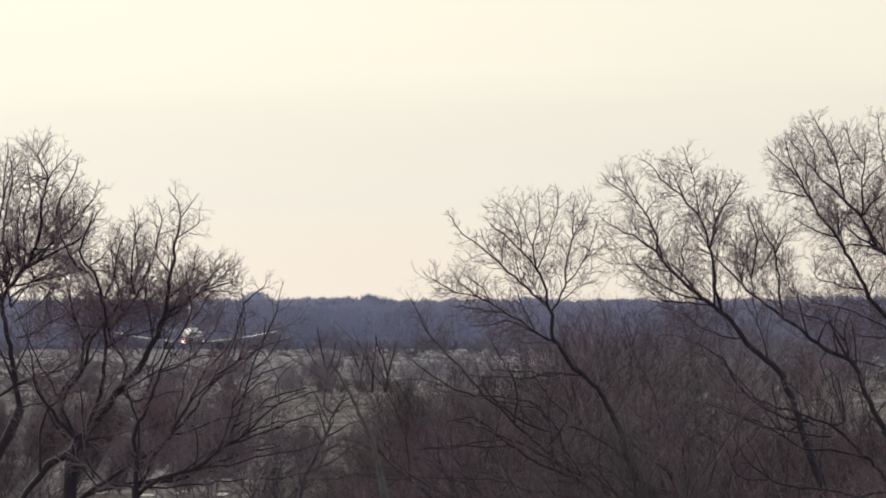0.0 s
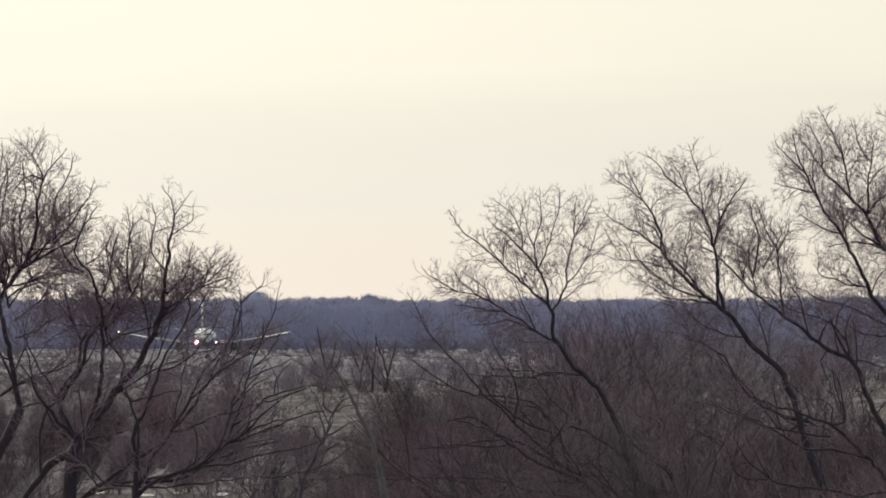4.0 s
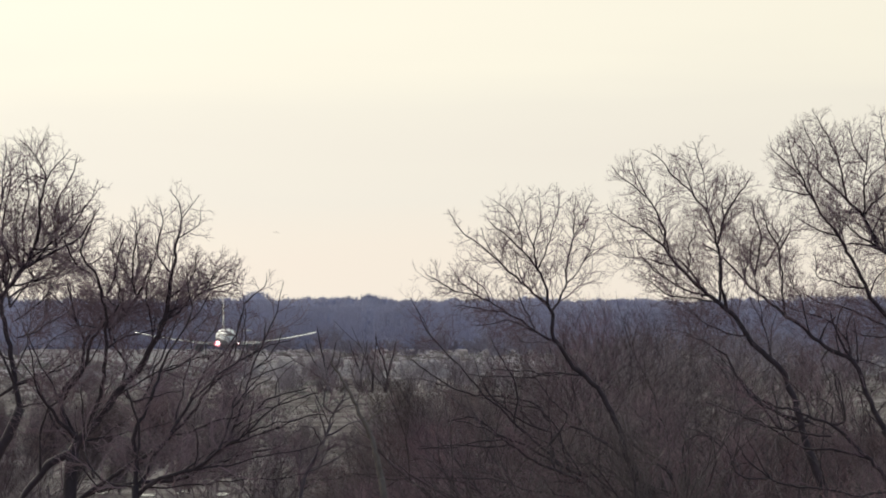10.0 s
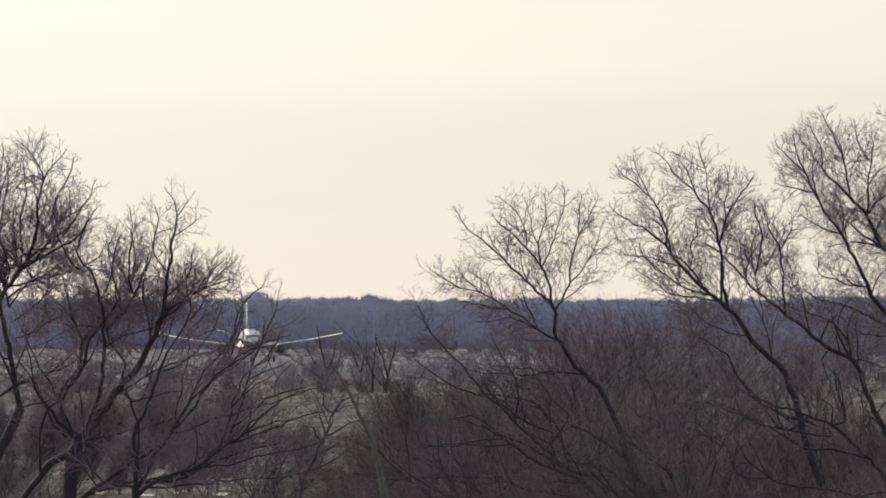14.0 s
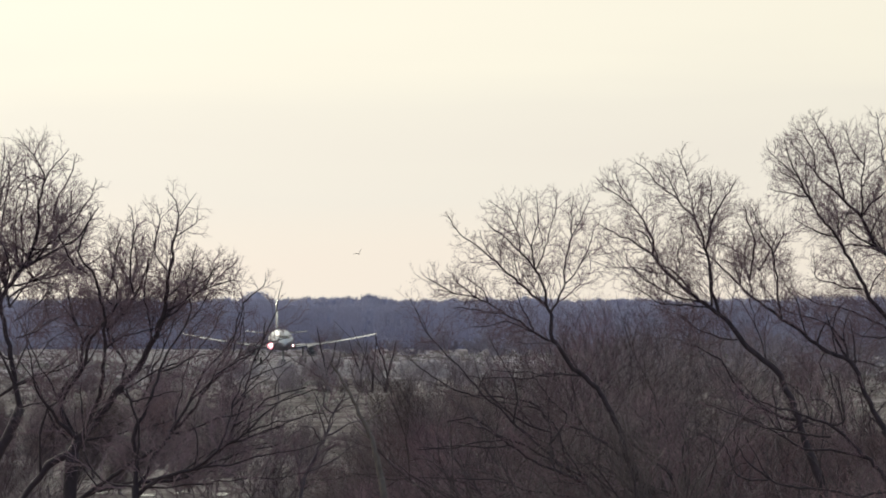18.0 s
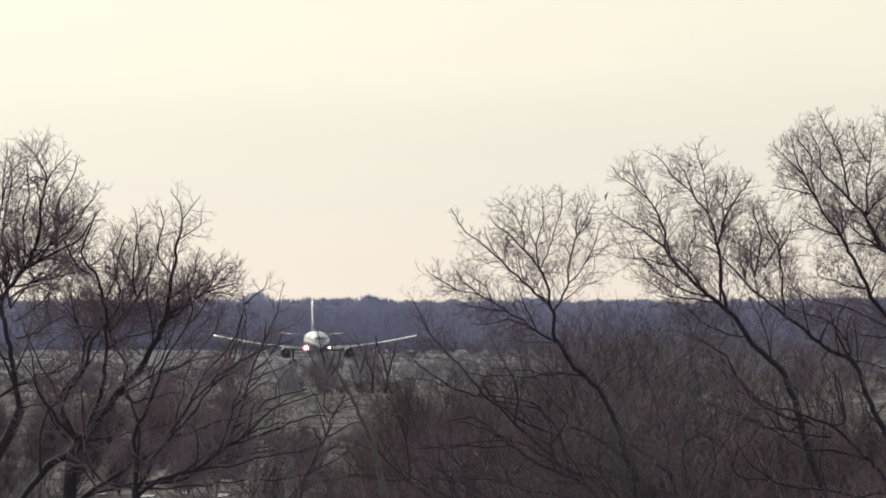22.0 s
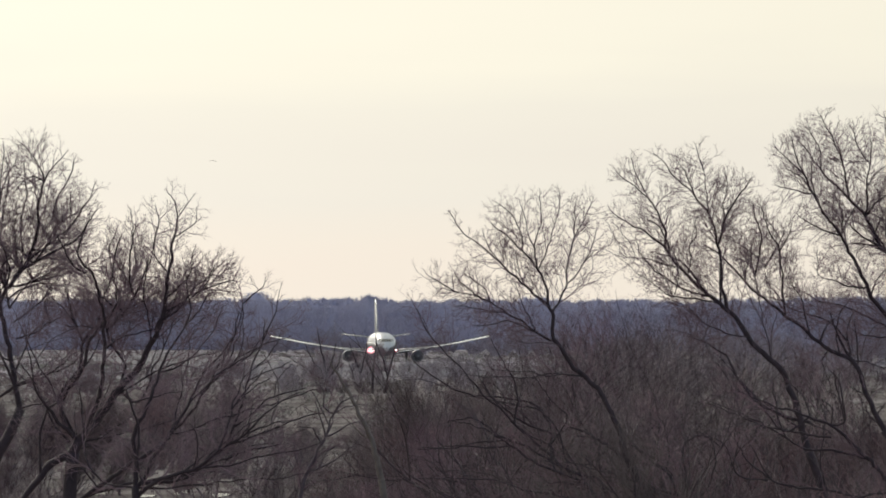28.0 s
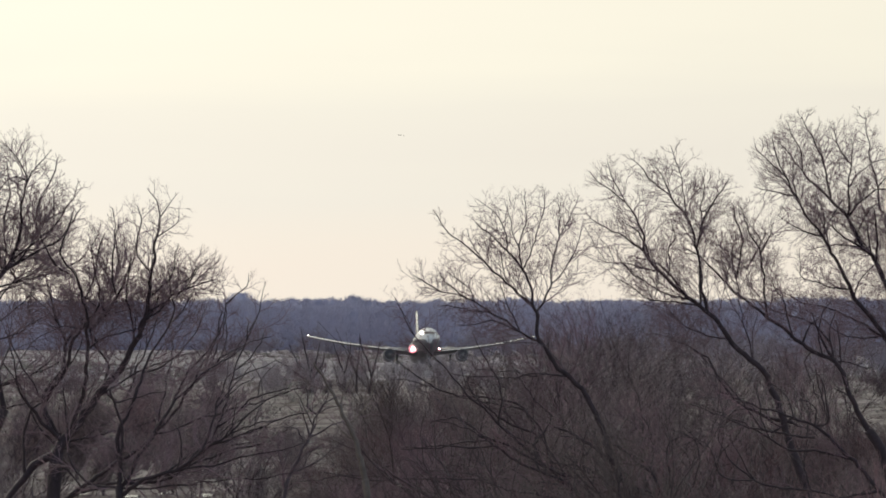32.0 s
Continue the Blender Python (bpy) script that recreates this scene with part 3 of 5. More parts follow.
def field_trees():
    """Small bare trees and low bushes out on the field, before and behind the runway."""
    rng = random.Random(77)
    kinds = [scrub("young_tree", 7.0, 3.6, 4, 51, FIELD_TWIG, "slim young leafless tree on the field", "field trees", 0, 1.3, 0.05, 14, (0.12, 0.26)),
             scrub("young_tree", 7.0, 5.0, 5, 52, FIELD_TWIG, "forked young leafless tree on the field", "field trees", 0.03, 1.3, 0.05, 14, (0.12, 0.26)),
             scrub("low_bush", 3.2, 6.0, 12, 53, FIELD_TWIG, "low brown leafless bush on the field", "field bushes", 0, 1.7, 0.035, 16),
             scrub("young_tree", 7.0, 4.4, 5, 56, HAZED_TWIG, "wispy young leafless tree on the field, haze in its colour", "field trees", 0, 1.3, 0.03, 22, (0.14, 0.3), bark=GREY_BARK),
             scrub("low_bush", 3.2, 7.0, 10, 57, HAZED_PALE_SCRUB, "wispy scrub added before the runway, paled by haze in its colour", "airfield scrub", 0, 1.8, 0.03, 18, bark=HAZED_TWIG),
             scrub("far_tree", 8.0, 7.0, 9, 54, HAZED_SCRUB, "leafless tree before the distant woods, haze in its colour", "far trees", 0, 3.2, 0.05, 18, bark=HAZED_SCRUB),
             scrub("far_bush", 4.0, 8.0, 9, 55, HAZED_SCRUB, "low scrub before the distant woods, haze in its colour", "far scrub", 0, 5.0, 0.04, 22, bark=HAZED_SCRUB)]
    used = set()
    for x, y, k, s in ((-17.5, 2150, 2, 0.45), (-12.6, 2060, 2, 0.55), (-8.3, 2050, 2, 0.5), (-5.6, 2050, 2, 0.55), (-10.4, 2055, 2, 0.45), (-9.0, 2110, 0, 0.6), (-11.8, 2110, 0, 0.65)):
        scatter(kinds, used, k, x, y, s, rng.uniform(0, 360))
    # scrub on the open field, right of the small trees, before the runway and beside it; the pale belt is added to veil
    # the jet's gear
    for count, near, far, a, b, choice, low, high in ((18, 1300, 2300, 0.0, 1.1, (0, 1, 2, 2), 0.5, 0.8), (16, 1300, 2200, -1.1, -0.3, (2,), 0.35, 0.6), (18, 1900, 2600, 0.04, 1.1, (0, 1, 2, 2), 0.45, 0.65),
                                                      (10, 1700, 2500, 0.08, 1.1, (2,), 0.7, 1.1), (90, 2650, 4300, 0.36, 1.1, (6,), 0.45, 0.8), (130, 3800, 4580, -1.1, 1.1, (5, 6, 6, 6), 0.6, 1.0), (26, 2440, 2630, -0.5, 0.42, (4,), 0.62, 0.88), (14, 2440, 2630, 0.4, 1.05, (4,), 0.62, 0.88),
                                                      (24, 1950, 2400, -0.36, 0.16, (3,), 0.48, 0.76), (16, 1950, 2250, 0.12, 1.0, (3,), 0.5, 0.74), (9, 2000, 2300, -1.0, -0.36, (3,), 0.4, 0.62)):
        for i in range(count):
            y = rng.uniform(near, far)
            x = rng.uniform(a, b) * y * 0.02306
            if y > 2620 and abs(x - 3.5 + (y - 2650) * 0.0503) < 27:
                continue
            scatter(kinds, used, rng.choice(choice), x, y, rng.uniform(low, high), rng.uniform(0, 360))


field_trees()


# ---- the near trees ----
def round_headed_tree():
    t = bare_tree(4.16, 340.00, 0.104, 0.064, "slender leafless tree with a round airy crown, leaning stem", "tree", 11, 1.1, 0.9, 1.0, BARK, (0.00, 0.00), (-0.15, 2.56), (-0.40, 4.76), (-0.65, 5.56), (-0.90, 5.96), (-1.00, 6.36))
    limb(t, 0.053, 0.032, 0.13, (-1.00, 6.36), (-1.19, 6.76), (-1.42, 7.16), (-1.86, 7.56), (-2.12, 7.88), (-2.23, 8.14), (-2.28, 8.50))
    limb(t, 0.030, 0.008, 0.88, (-2.28, 8.50), (-2.34, 8.66), (-2.35, 8.88), (-2.40, 9.06), (-2.50, 9.26), (-2.65, 9.44), (-2.87, 9.68), (-3.05, 9.86), (-3.27, 10.01), (-3.50, 10.18))
    limb(t, 0.015, 0.007, 0.88, (-2.50, 9.26), (-2.44, 9.41), (-2.37, 9.61), (-2.32, 9.81), (-2.23, 10.11), (-2.12, 10.36))
    limb(t, 0.015, 0.006, 0.88, (-2.52, 9.30), (-2.57, 9.56), (-2.54, 9.81), (-2.48, 10.16), (-2.48, 10.61), (-2.53, 10.84))
    limb(t, 0.012, 0.006, 0.88, (-2.57, 9.61), (-2.70, 9.88), (-2.75, 10.16), (-2.82, 10.41), (-2.88, 10.61))
    limb(t, 0.026, 0.007, 0.88, (-2.32, 8.58), (-2.55, 8.78), (-2.80, 9.06), (-3.10, 9.31), (-3.32, 9.49), (-3.60, 9.71), (-3.85, 9.88), (-4.03, 10.14), (-4.22, 10.38))
    limb(t, 0.022, 0.007, 0.79, (-2.26, 8.46), (-2.15, 8.66), (-2.08, 8.86), (-2.00, 9.16), (-1.98, 9.36), (-1.90, 9.66), (-1.86, 10.06), (-1.85, 10.41), (-1.82, 10.68))
    limb(t, 0.014, 0.006, 0.88, (-2.00, 9.14), (-1.85, 9.24), (-1.70, 9.44), (-1.50, 9.66), (-1.44, 9.86))
    limb(t, 0.025, 0.006, 1.45, (-2.20, 8.01), (-2.55, 8.16), (-2.80, 8.36), (-3.05, 8.48), (-3.30, 8.65), (-3.60, 8.80), (-4.00, 8.86), (-4.30, 8.94), (-4.50, 9.04))
    limb(t, 0.012, 0.006, 0.88, (-3.30, 8.65), (-3.42, 8.91), (-3.62, 9.06), (-3.80, 9.18), (-3.90, 9.28))
    limb(t, 0.014, 0.006, 0.88, (-2.86, 9.66), (-2.85, 9.91), (-2.95, 10.16), (-3.10, 10.31), (-3.25, 10.46), (-3.34, 10.68))
    limb(t, 0.012, 0.006, 0.88, (-2.78, 9.04), (-2.88, 9.31), (-2.88, 9.51), (-3.02, 9.66), (-3.24, 9.82))
    limb(t, 0.015, 0.006, 0.53, (-1.65, 7.49), (-2.00, 7.48), (-2.40, 7.43), (-2.90, 7.46), (-3.30, 7.51))
    limb(t, 0.014, 0.006, 0.79, (-2.52, 8.14), (-2.70, 8.56), (-2.84, 8.81), (-2.92, 9.06), (-3.00, 9.26))
    limb(t, 0.014, 0.006, 1.30, (-2.60, 8.06), (-2.95, 8.36), (-3.20, 8.33), (-3.50, 8.26), (-3.80, 8.30))
    limb(t, 0.012, 0.006, 0.97, (-1.86, 9.96), (-1.70, 10.21), (-1.58, 10.48), (-1.52, 10.76))
    limb(t, 0.012, 0.006, 0.97, (-2.23, 10.11), (-2.15, 10.41), (-2.16, 10.66), (-2.08, 10.88))
    limb(t, 0.012, 0.006, 0.97, (-1.70, 9.44), (-1.55, 9.76), (-1.48, 10.06), (-1.38, 10.28))
    limb(t, 0.011, 0.006, 0.97, (-3.10, 9.31), (-3.40, 9.66), (-3.52, 9.91), (-3.66, 10.03))
    limb(t, 0.012, 0.006, 0.70, (-1.60, 7.44), (-1.90, 7.76), (-2.15, 7.94), (-2.60, 7.98), (-2.85, 8.08))
    limb(t, 0.015, 0.007, 0.35, (-1.58, 7.49), (-2.18, 7.42), (-2.83, 7.38), (-3.43, 7.39), (-3.83, 7.44))
    limb(t, 0.015, 0.007, 1.30, (-3.47, 8.72), (-3.78, 8.95), (-4.00, 9.19), (-4.14, 9.38))
    limb(t, 0.015, 0.007, 1.30, (-3.92, 8.81), (-4.23, 8.98), (-4.46, 9.14), (-4.63, 9.21))
    limb(t, 0.015, 0.007, 1.20, (-3.07, 8.62), (-3.41, 8.56), (-3.77, 8.60), (-4.11, 8.54))
    return t.done()


def leaning_tree():
    t = bare_tree(7.14, 344.00, 0.130, 0.081, "tall leafless tree leaning over the thicket, fine upright twigs", "tree", 12, 1.7, 0.82, 1.0, BARK, (0.00, -0.09), (-0.12, 3.00), (-0.28, 5.02), (-0.42, 5.63), (-0.61, 6.08))
    limb(t, 0.070, 0.025, 0.23, (-0.61, 6.08), (-0.76, 6.54), (-0.91, 6.99), (-1.11, 7.40), (-1.42, 7.70), (-1.72, 8.00), (-2.02, 8.36), (-2.28, 8.61), (-2.53, 8.81), (-2.83, 9.07), (-3.14, 9.37), (-3.32, 9.60))
    limb(t, 0.023, 0.006, 1.15, (-3.32, 9.60), (-3.64, 9.77), (-3.90, 9.93), (-4.15, 10.08), (-4.35, 10.23), (-4.49, 10.36))
    limb(t, 0.023, 0.006, 1.15, (-3.28, 9.55), (-3.29, 9.77), (-3.39, 10.03), (-3.54, 10.28), (-3.74, 10.53), (-4.00, 10.74), (-4.23, 10.91), (-4.29, 11.06))
    limb(t, 0.013, 0.006, 1.15, (-3.74, 10.52), (-3.84, 10.74), (-3.95, 10.94), (-4.00, 11.17))
    limb(t, 0.015, 0.006, 1.15, (-2.88, 9.10), (-2.86, 9.37), (-2.88, 9.67), (-2.80, 9.88), (-2.83, 10.13), (-2.88, 10.33))
    limb(t, 0.034, 0.007, 1.15, (-2.14, 8.50), (-2.25, 8.86), (-2.31, 9.27), (-2.35, 9.67), (-2.43, 9.96), (-2.58, 10.23), (-2.83, 10.53), (-3.09, 10.74), (-3.29, 10.94), (-3.44, 11.14), (-3.57, 11.24), (-3.72, 11.33))
    limb(t, 0.016, 0.006, 0.92, (-2.35, 9.67), (-2.31, 10.08), (-2.33, 10.48), (-2.28, 10.79), (-2.33, 10.99), (-2.36, 11.24))
    limb(t, 0.014, 0.006, 1.15, (-2.59, 10.24), (-2.63, 10.58), (-2.68, 10.89), (-2.71, 11.19), (-2.65, 11.39))
    limb(t, 0.011, 0.006, 0.92, (-2.70, 11.04), (-2.79, 11.27), (-2.85, 11.43))
    limb(t, 0.013, 0.006, 1.15, (-2.33, 10.20), (-2.12, 10.38), (-1.92, 10.58), (-1.82, 10.74))
    limb(t, 0.014, 0.006, 1.15, (-3.09, 9.29), (-3.34, 9.32), (-3.59, 9.37), (-3.84, 9.37), (-4.10, 9.42), (-4.33, 9.52))
    limb(t, 0.019, 0.006, 1.15, (-2.51, 8.79), (-2.93, 8.86), (-3.24, 9.02), (-3.49, 9.17), (-3.74, 9.42), (-3.84, 9.67), (-3.90, 9.88))
    limb(t, 0.013, 0.006, 1.15, (-2.93, 10.58), (-3.04, 10.89), (-3.14, 11.14), (-3.27, 11.34))
    limb(t, 0.016, 0.006, 1.15, (-2.28, 8.60), (-2.63, 8.68), (-3.04, 8.71), (-3.29, 8.76), (-3.54, 8.95), (-3.95, 9.17))
    limb(t, 0.015, 0.006, 1.15, (-1.72, 8.00), (-2.02, 8.05), (-2.43, 8.21), (-2.78, 8.46), (-3.14, 8.61), (-3.44, 8.66))
    limb(t, 0.014, 0.006, 1.03, (-1.42, 7.69), (-1.47, 8.16), (-1.57, 8.51), (-1.62, 8.86), (-1.70, 9.17))
    limb(t, 0.019, 0.006, 0.92, (-0.79, 6.59), (-0.51, 6.49), (-0.20, 6.39), (0.00, 6.18))
    limb(t, 0.016, 0.006, 0.69, (-0.73, 6.52), (-1.11, 6.69), (-1.62, 7.04), (-1.92, 7.14), (-2.23, 7.45), (-2.43, 7.75), (-2.53, 8.05))
    limb(t, 0.035, 0.010, 0.50, (-0.67, 6.53), (-1.13, 6.69), (-1.54, 6.90), (-1.86, 7.22), (-2.08, 7.61), (-2.37, 7.86), (-2.85, 8.04))
    limb(t, 0.018, 0.010, 0.40, (0.04, 6.45), (-0.00, 6.78), (-0.14, 7.18), (-0.20, 7.53))
    limb(t, 0.020, 0.010, 1.10, (-2.40, 9.65), (-2.27, 10.11), (-2.06, 10.56), (-1.76, 11.01))
    fill(t, 6, 5.5, 8, 8.8, 35)
    fill(t, 24, 7.8, 9.8, 10.4, 5)
    return t.done()


def spreading_tree():
    t = bare_tree(8.81, 350.00, 0.140, 0.090, "leafless tree with long bowed limbs and dense twigs", "tree", 13, 1.6, 0.82, 1.0, BARK, (0.00, -0.15), (-0.10, 3.41), (-0.41, 5.68), (-0.77, 6.40))
    limb(t, 0.054, 0.013, 0.57, (-0.77, 6.40), (-0.98, 6.76), (-1.15, 7.12), (-1.36, 7.61), (-1.75, 7.82), (-2.16, 8.07), (-2.63, 8.44), (-3.04, 8.75), (-3.40, 9.08), (-3.71, 9.39), (-3.89, 9.57), (-4.12, 9.69))
    limb(t, 0.023, 0.006, 1.15, (-2.63, 8.44), (-2.72, 8.87), (-2.76, 9.28), (-2.80, 9.59), (-2.96, 9.90), (-3.04, 10.11), (-3.14, 10.36), (-3.29, 10.62))
    limb(t, 0.014, 0.006, 1.15, (-2.80, 9.57), (-2.63, 9.90), (-2.55, 10.16), (-2.49, 10.41))
    limb(t, 0.023, 0.006, 0.92, (-1.36, 7.64), (-1.52, 8.05), (-1.80, 8.30), (-2.16, 8.46), (-2.55, 8.60), (-2.82, 8.87), (-2.99, 9.18))
    limb(t, 0.015, 0.006, 1.15, (-2.16, 8.07), (-2.26, 8.46), (-2.37, 8.77), (-2.57, 9.08), (-2.68, 9.39))
    limb(t, 0.014, 0.006, 1.15, (-3.38, 9.06), (-3.45, 9.39), (-3.50, 9.69), (-3.60, 9.95), (-3.65, 10.16))
    limb(t, 0.015, 0.006, 0.92, (-1.44, 7.64), (-1.13, 7.64), (-0.82, 7.53), (-0.51, 7.64))
    limb(t, 0.014, 0.006, 1.15, (-3.04, 8.73), (-3.24, 9.28), (-3.31, 9.59), (-3.27, 9.90))
    limb(t, 0.014, 0.006, 0.92, (-1.75, 7.82), (-1.90, 7.64), (-1.80, 7.22), (-1.67, 6.81))
    limb(t, 0.021, 0.010, 1.00, (-3.18, 9.21), (-3.11, 9.82), (-3.23, 10.24), (-3.29, 10.65))
    limb(t, 0.015, 0.010, 1.00, (-3.02, 9.31), (-2.78, 9.77), (-2.60, 10.13))
    fill(t, 10, 5.5, 8, 9.4, 30)
    fill(t, 8, 8.6, 9.8, 10.6, 5)
    return t.done()


def tall_crowned_tree():
    t = bare_tree(10.22, 356.00, 0.150, 0.101, "tall leafless tree with a dense crown of forked limbs", "tree", 14, 1.9, 0.82, 1.0, BARK, (0.00, -0.15), (-0.21, 3.85), (-0.63, 6.36), (-1.26, 7.62))
    limb(t, 0.066, 0.008, 1.22, (-1.26, 7.62), (-1.68, 8.98), (-2.01, 9.61), (-2.25, 9.92), (-2.46, 10.29), (-2.72, 10.60), (-3.04, 10.87), (-3.35, 11.20), (-3.61, 11.55), (-3.82, 11.91))
    limb(t, 0.022, 0.007, 1.62, (-2.46, 10.29), (-2.44, 10.66), (-2.41, 11.08), (-2.36, 11.49), (-2.41, 11.91))
    limb(t, 0.022, 0.007, 1.62, (-2.72, 10.60), (-2.83, 11.08), (-2.98, 11.49), (-3.14, 11.86), (-3.35, 12.18), (-3.48, 12.33))
    limb(t, 0.056, 0.007, 1.35, (-1.26, 7.62), (-1.78, 8.14), (-2.09, 8.56), (-2.36, 8.93), (-2.67, 9.45), (-2.95, 9.94), (-3.22, 10.29), (-3.43, 10.66), (-3.58, 11.02), (-3.77, 11.44), (-3.87, 11.72), (-3.94, 11.93))
    limb(t, 0.018, 0.006, 1.35, (-2.95, 9.94), (-3.19, 10.01), (-3.46, 10.13), (-3.72, 10.34), (-3.85, 10.47))
    limb(t, 0.017, 0.006, 1.35, (-3.43, 10.66), (-3.72, 10.71), (-4.03, 10.78), (-4.31, 10.87))
    limb(t, 0.035, 0.007, 1.62, (-1.47, 8.46), (-1.68, 9.92), (-1.88, 10.87), (-2.04, 11.70), (-2.13, 12.33))
    limb(t, 0.017, 0.006, 1.35, (-2.36, 8.93), (-2.72, 8.98), (-3.04, 9.09), (-3.28, 9.19), (-3.34, 9.45), (-3.35, 9.82))
    limb(t, 0.026, 0.006, 1.22, (-1.68, 8.04), (-2.01, 8.25), (-2.41, 8.46), (-2.83, 8.62), (-3.35, 8.77), (-3.77, 8.98), (-4.00, 9.14))
    limb(t, 0.017, 0.006, 1.35, (-3.58, 11.02), (-3.82, 11.23), (-4.08, 11.44), (-4.29, 11.65))
    limb(t, 0.016, 0.006, 1.35, (-3.35, 11.20), (-3.35, 11.60), (-3.51, 11.91), (-3.56, 12.18))
    limb(t, 0.016, 0.006, 1.35, (-2.41, 11.18), (-2.62, 11.60), (-2.72, 11.97), (-2.77, 12.23))
    limb(t, 0.017, 0.006, 1.35, (-2.01, 9.61), (-2.09, 10.13), (-2.15, 10.66), (-2.09, 11.18))
    limb(t, 0.016, 0.006, 1.35, (-2.98, 9.92), (-2.93, 10.34), (-3.04, 10.66), (-3.25, 10.87))
    limb(t, 0.019, 0.006, 1.22, (-1.78, 8.09), (-2.09, 8.04), (-2.51, 8.14), (-3.04, 8.46), (-3.35, 8.62))
    fill(t, 8, 8.8, 10, 11.0, 25)
    fill(t, 14, 9.5, 11, 11.8, 10)
    return t.done()


def grey_tree():
    t = bare_tree(-8.44, 336.00, 0.148, 0.089, "leafless tree with a tall crooked stem and dense twiggy top", "tree", 15, 1.9, 1.0, 1.0, BARK, (0.00, 0.00), (0.20, 4.61), (0.54, 5.79), (0.81, 6.34), (1.05, 6.86))
    limb(t, 0.053, 0.038, 0.28, (1.05, 6.86), (0.97, 7.18), (0.91, 7.67), (0.81, 8.11), (0.71, 8.56), (0.77, 8.86), (0.97, 9.13))
    limb(t, 0.043, 0.006, 1.54, (0.97, 9.13), (1.17, 9.43), (1.28, 9.73), (1.35, 10.04), (1.41, 10.54), (1.50, 10.91), (1.68, 11.13), (1.83, 11.33), (1.94, 11.50))
    limb(t, 0.015, 0.006, 1.54, (1.50, 10.91), (1.43, 11.11), (1.24, 11.35), (1.09, 11.52))
    limb(t, 0.018, 0.006, 1.54, (1.28, 9.60), (1.58, 9.63), (1.68, 9.75), (1.63, 10.04), (1.63, 10.39), (1.53, 10.59))
    limb(t, 0.029, 0.006, 1.54, (0.73, 8.61), (0.54, 9.55), (0.71, 10.54), (0.79, 10.93), (0.91, 11.08), (1.05, 11.38), (1.11, 11.60))
    limb(t, 0.015, 0.006, 1.54, (0.71, 10.54), (0.70, 11.03), (0.77, 11.41), (0.73, 11.64))
    limb(t, 0.021, 0.006, 1.68, (1.24, 9.53), (1.68, 9.84), (1.96, 10.12), (2.17, 10.36), (2.32, 10.63), (2.45, 10.88))
    limb(t, 0.018, 0.006, 1.12, (1.07, 6.86), (1.38, 6.93), (1.68, 6.98), (2.08, 6.93))
    limb(t, 0.025, 0.006, 1.12, (0.95, 7.18), (1.24, 7.29), (1.50, 7.45), (1.78, 7.62), (2.04, 7.82), (2.32, 8.07))
    limb(t, 0.018, 0.006, 1.54, (1.11, 9.35), (0.99, 9.65), (0.97, 10.04), (0.99, 10.44), (1.17, 10.73))
    limb(t, 0.021, 0.006, 1.54, (0.89, 9.00), (1.28, 9.10), (1.68, 9.35), (1.98, 9.65), (2.17, 9.94), (2.27, 10.19))
    limb(t, 0.018, 0.006, 1.40, (0.93, 7.57), (1.19, 8.07), (1.43, 8.36), (1.48, 8.76), (1.63, 9.05), (1.78, 9.35))
    limb(t, 0.016, 0.006, 1.54, (1.68, 9.75), (1.93, 10.04), (1.98, 10.34), (1.93, 10.63), (2.08, 10.88))
    limb(t, 0.018, 0.006, 1.40, (0.91, 7.67), (0.59, 7.87), (0.30, 8.26), (0.20, 8.66))
    limb(t, 0.015, 0.006, 1.54, (1.48, 10.83), (1.28, 10.93), (1.09, 10.83), (0.94, 10.63))
    limb(t, 0.020, 0.010, 0.50, (1.00, 7.21), (1.28, 7.37), (1.67, 7.54), (2.06, 7.70))
    limb(t, 0.030, 0.025, 0.30, (1.06, 7.21), (0.84, 7.09), (0.49, 6.96))
    limb(t, 0.030, 0.010, 0.80, (1.17, 9.31), (1.45, 9.49), (1.72, 9.65), (1.99, 9.79), (2.23, 10.07), (2.41, 10.35), (2.48, 10.57))
    limb(t, 0.020, 0.010, 0.80, (1.37, 9.70), (1.59, 9.98), (1.88, 10.19), (2.15, 10.35), (2.32, 10.57))
    limb(t, 0.020, 0.010, 0.80, (1.68, 9.63), (1.70, 10.01), (1.66, 10.31), (1.75, 10.61), (1.90, 10.91), (2.00, 11.20), (2.02, 11.37))
    limb(t, 0.025, 0.010, 0.80, (0.87, 8.62), (0.78, 9.06), (0.80, 9.46), (0.70, 9.85), (0.73, 10.25), (0.82, 10.65), (0.84, 11.04), (0.77, 11.39))
    limb(t, 0.020, 0.010, 0.80, (1.06, 9.17), (1.09, 9.66), (1.06, 10.11), (1.16, 10.55), (1.11, 11.04), (1.21, 11.36))
    limb(t, 0.025, 0.010, 1.00, (0.78, 9.06), (0.46, 9.65), (0.25, 10.24))
    limb(t, 0.020, 0.010, 1.00, (1.26, 9.07), (1.65, 9.17), (2.04, 9.28), (2.36, 9.46), (2.55, 9.76))
    limb(t, 0.015, 0.010, 1.00, (0.97, 8.08), (1.37, 8.23), (1.76, 8.48), (2.05, 8.78), (2.15, 9.03))
    limb(t, 0.015, 0.010, 1.00, (0.93, 8.37), (1.26, 8.60), (1.51, 8.88), (1.75, 9.03))
    fill(t, 8, 5.2, 9.5, 11, -12)
    fill(t, 20, 7.7, 9.4, 10.0, -10)
    fill(t, 9, 7.5, 9.2, 9.6, 30)
    return t.done()


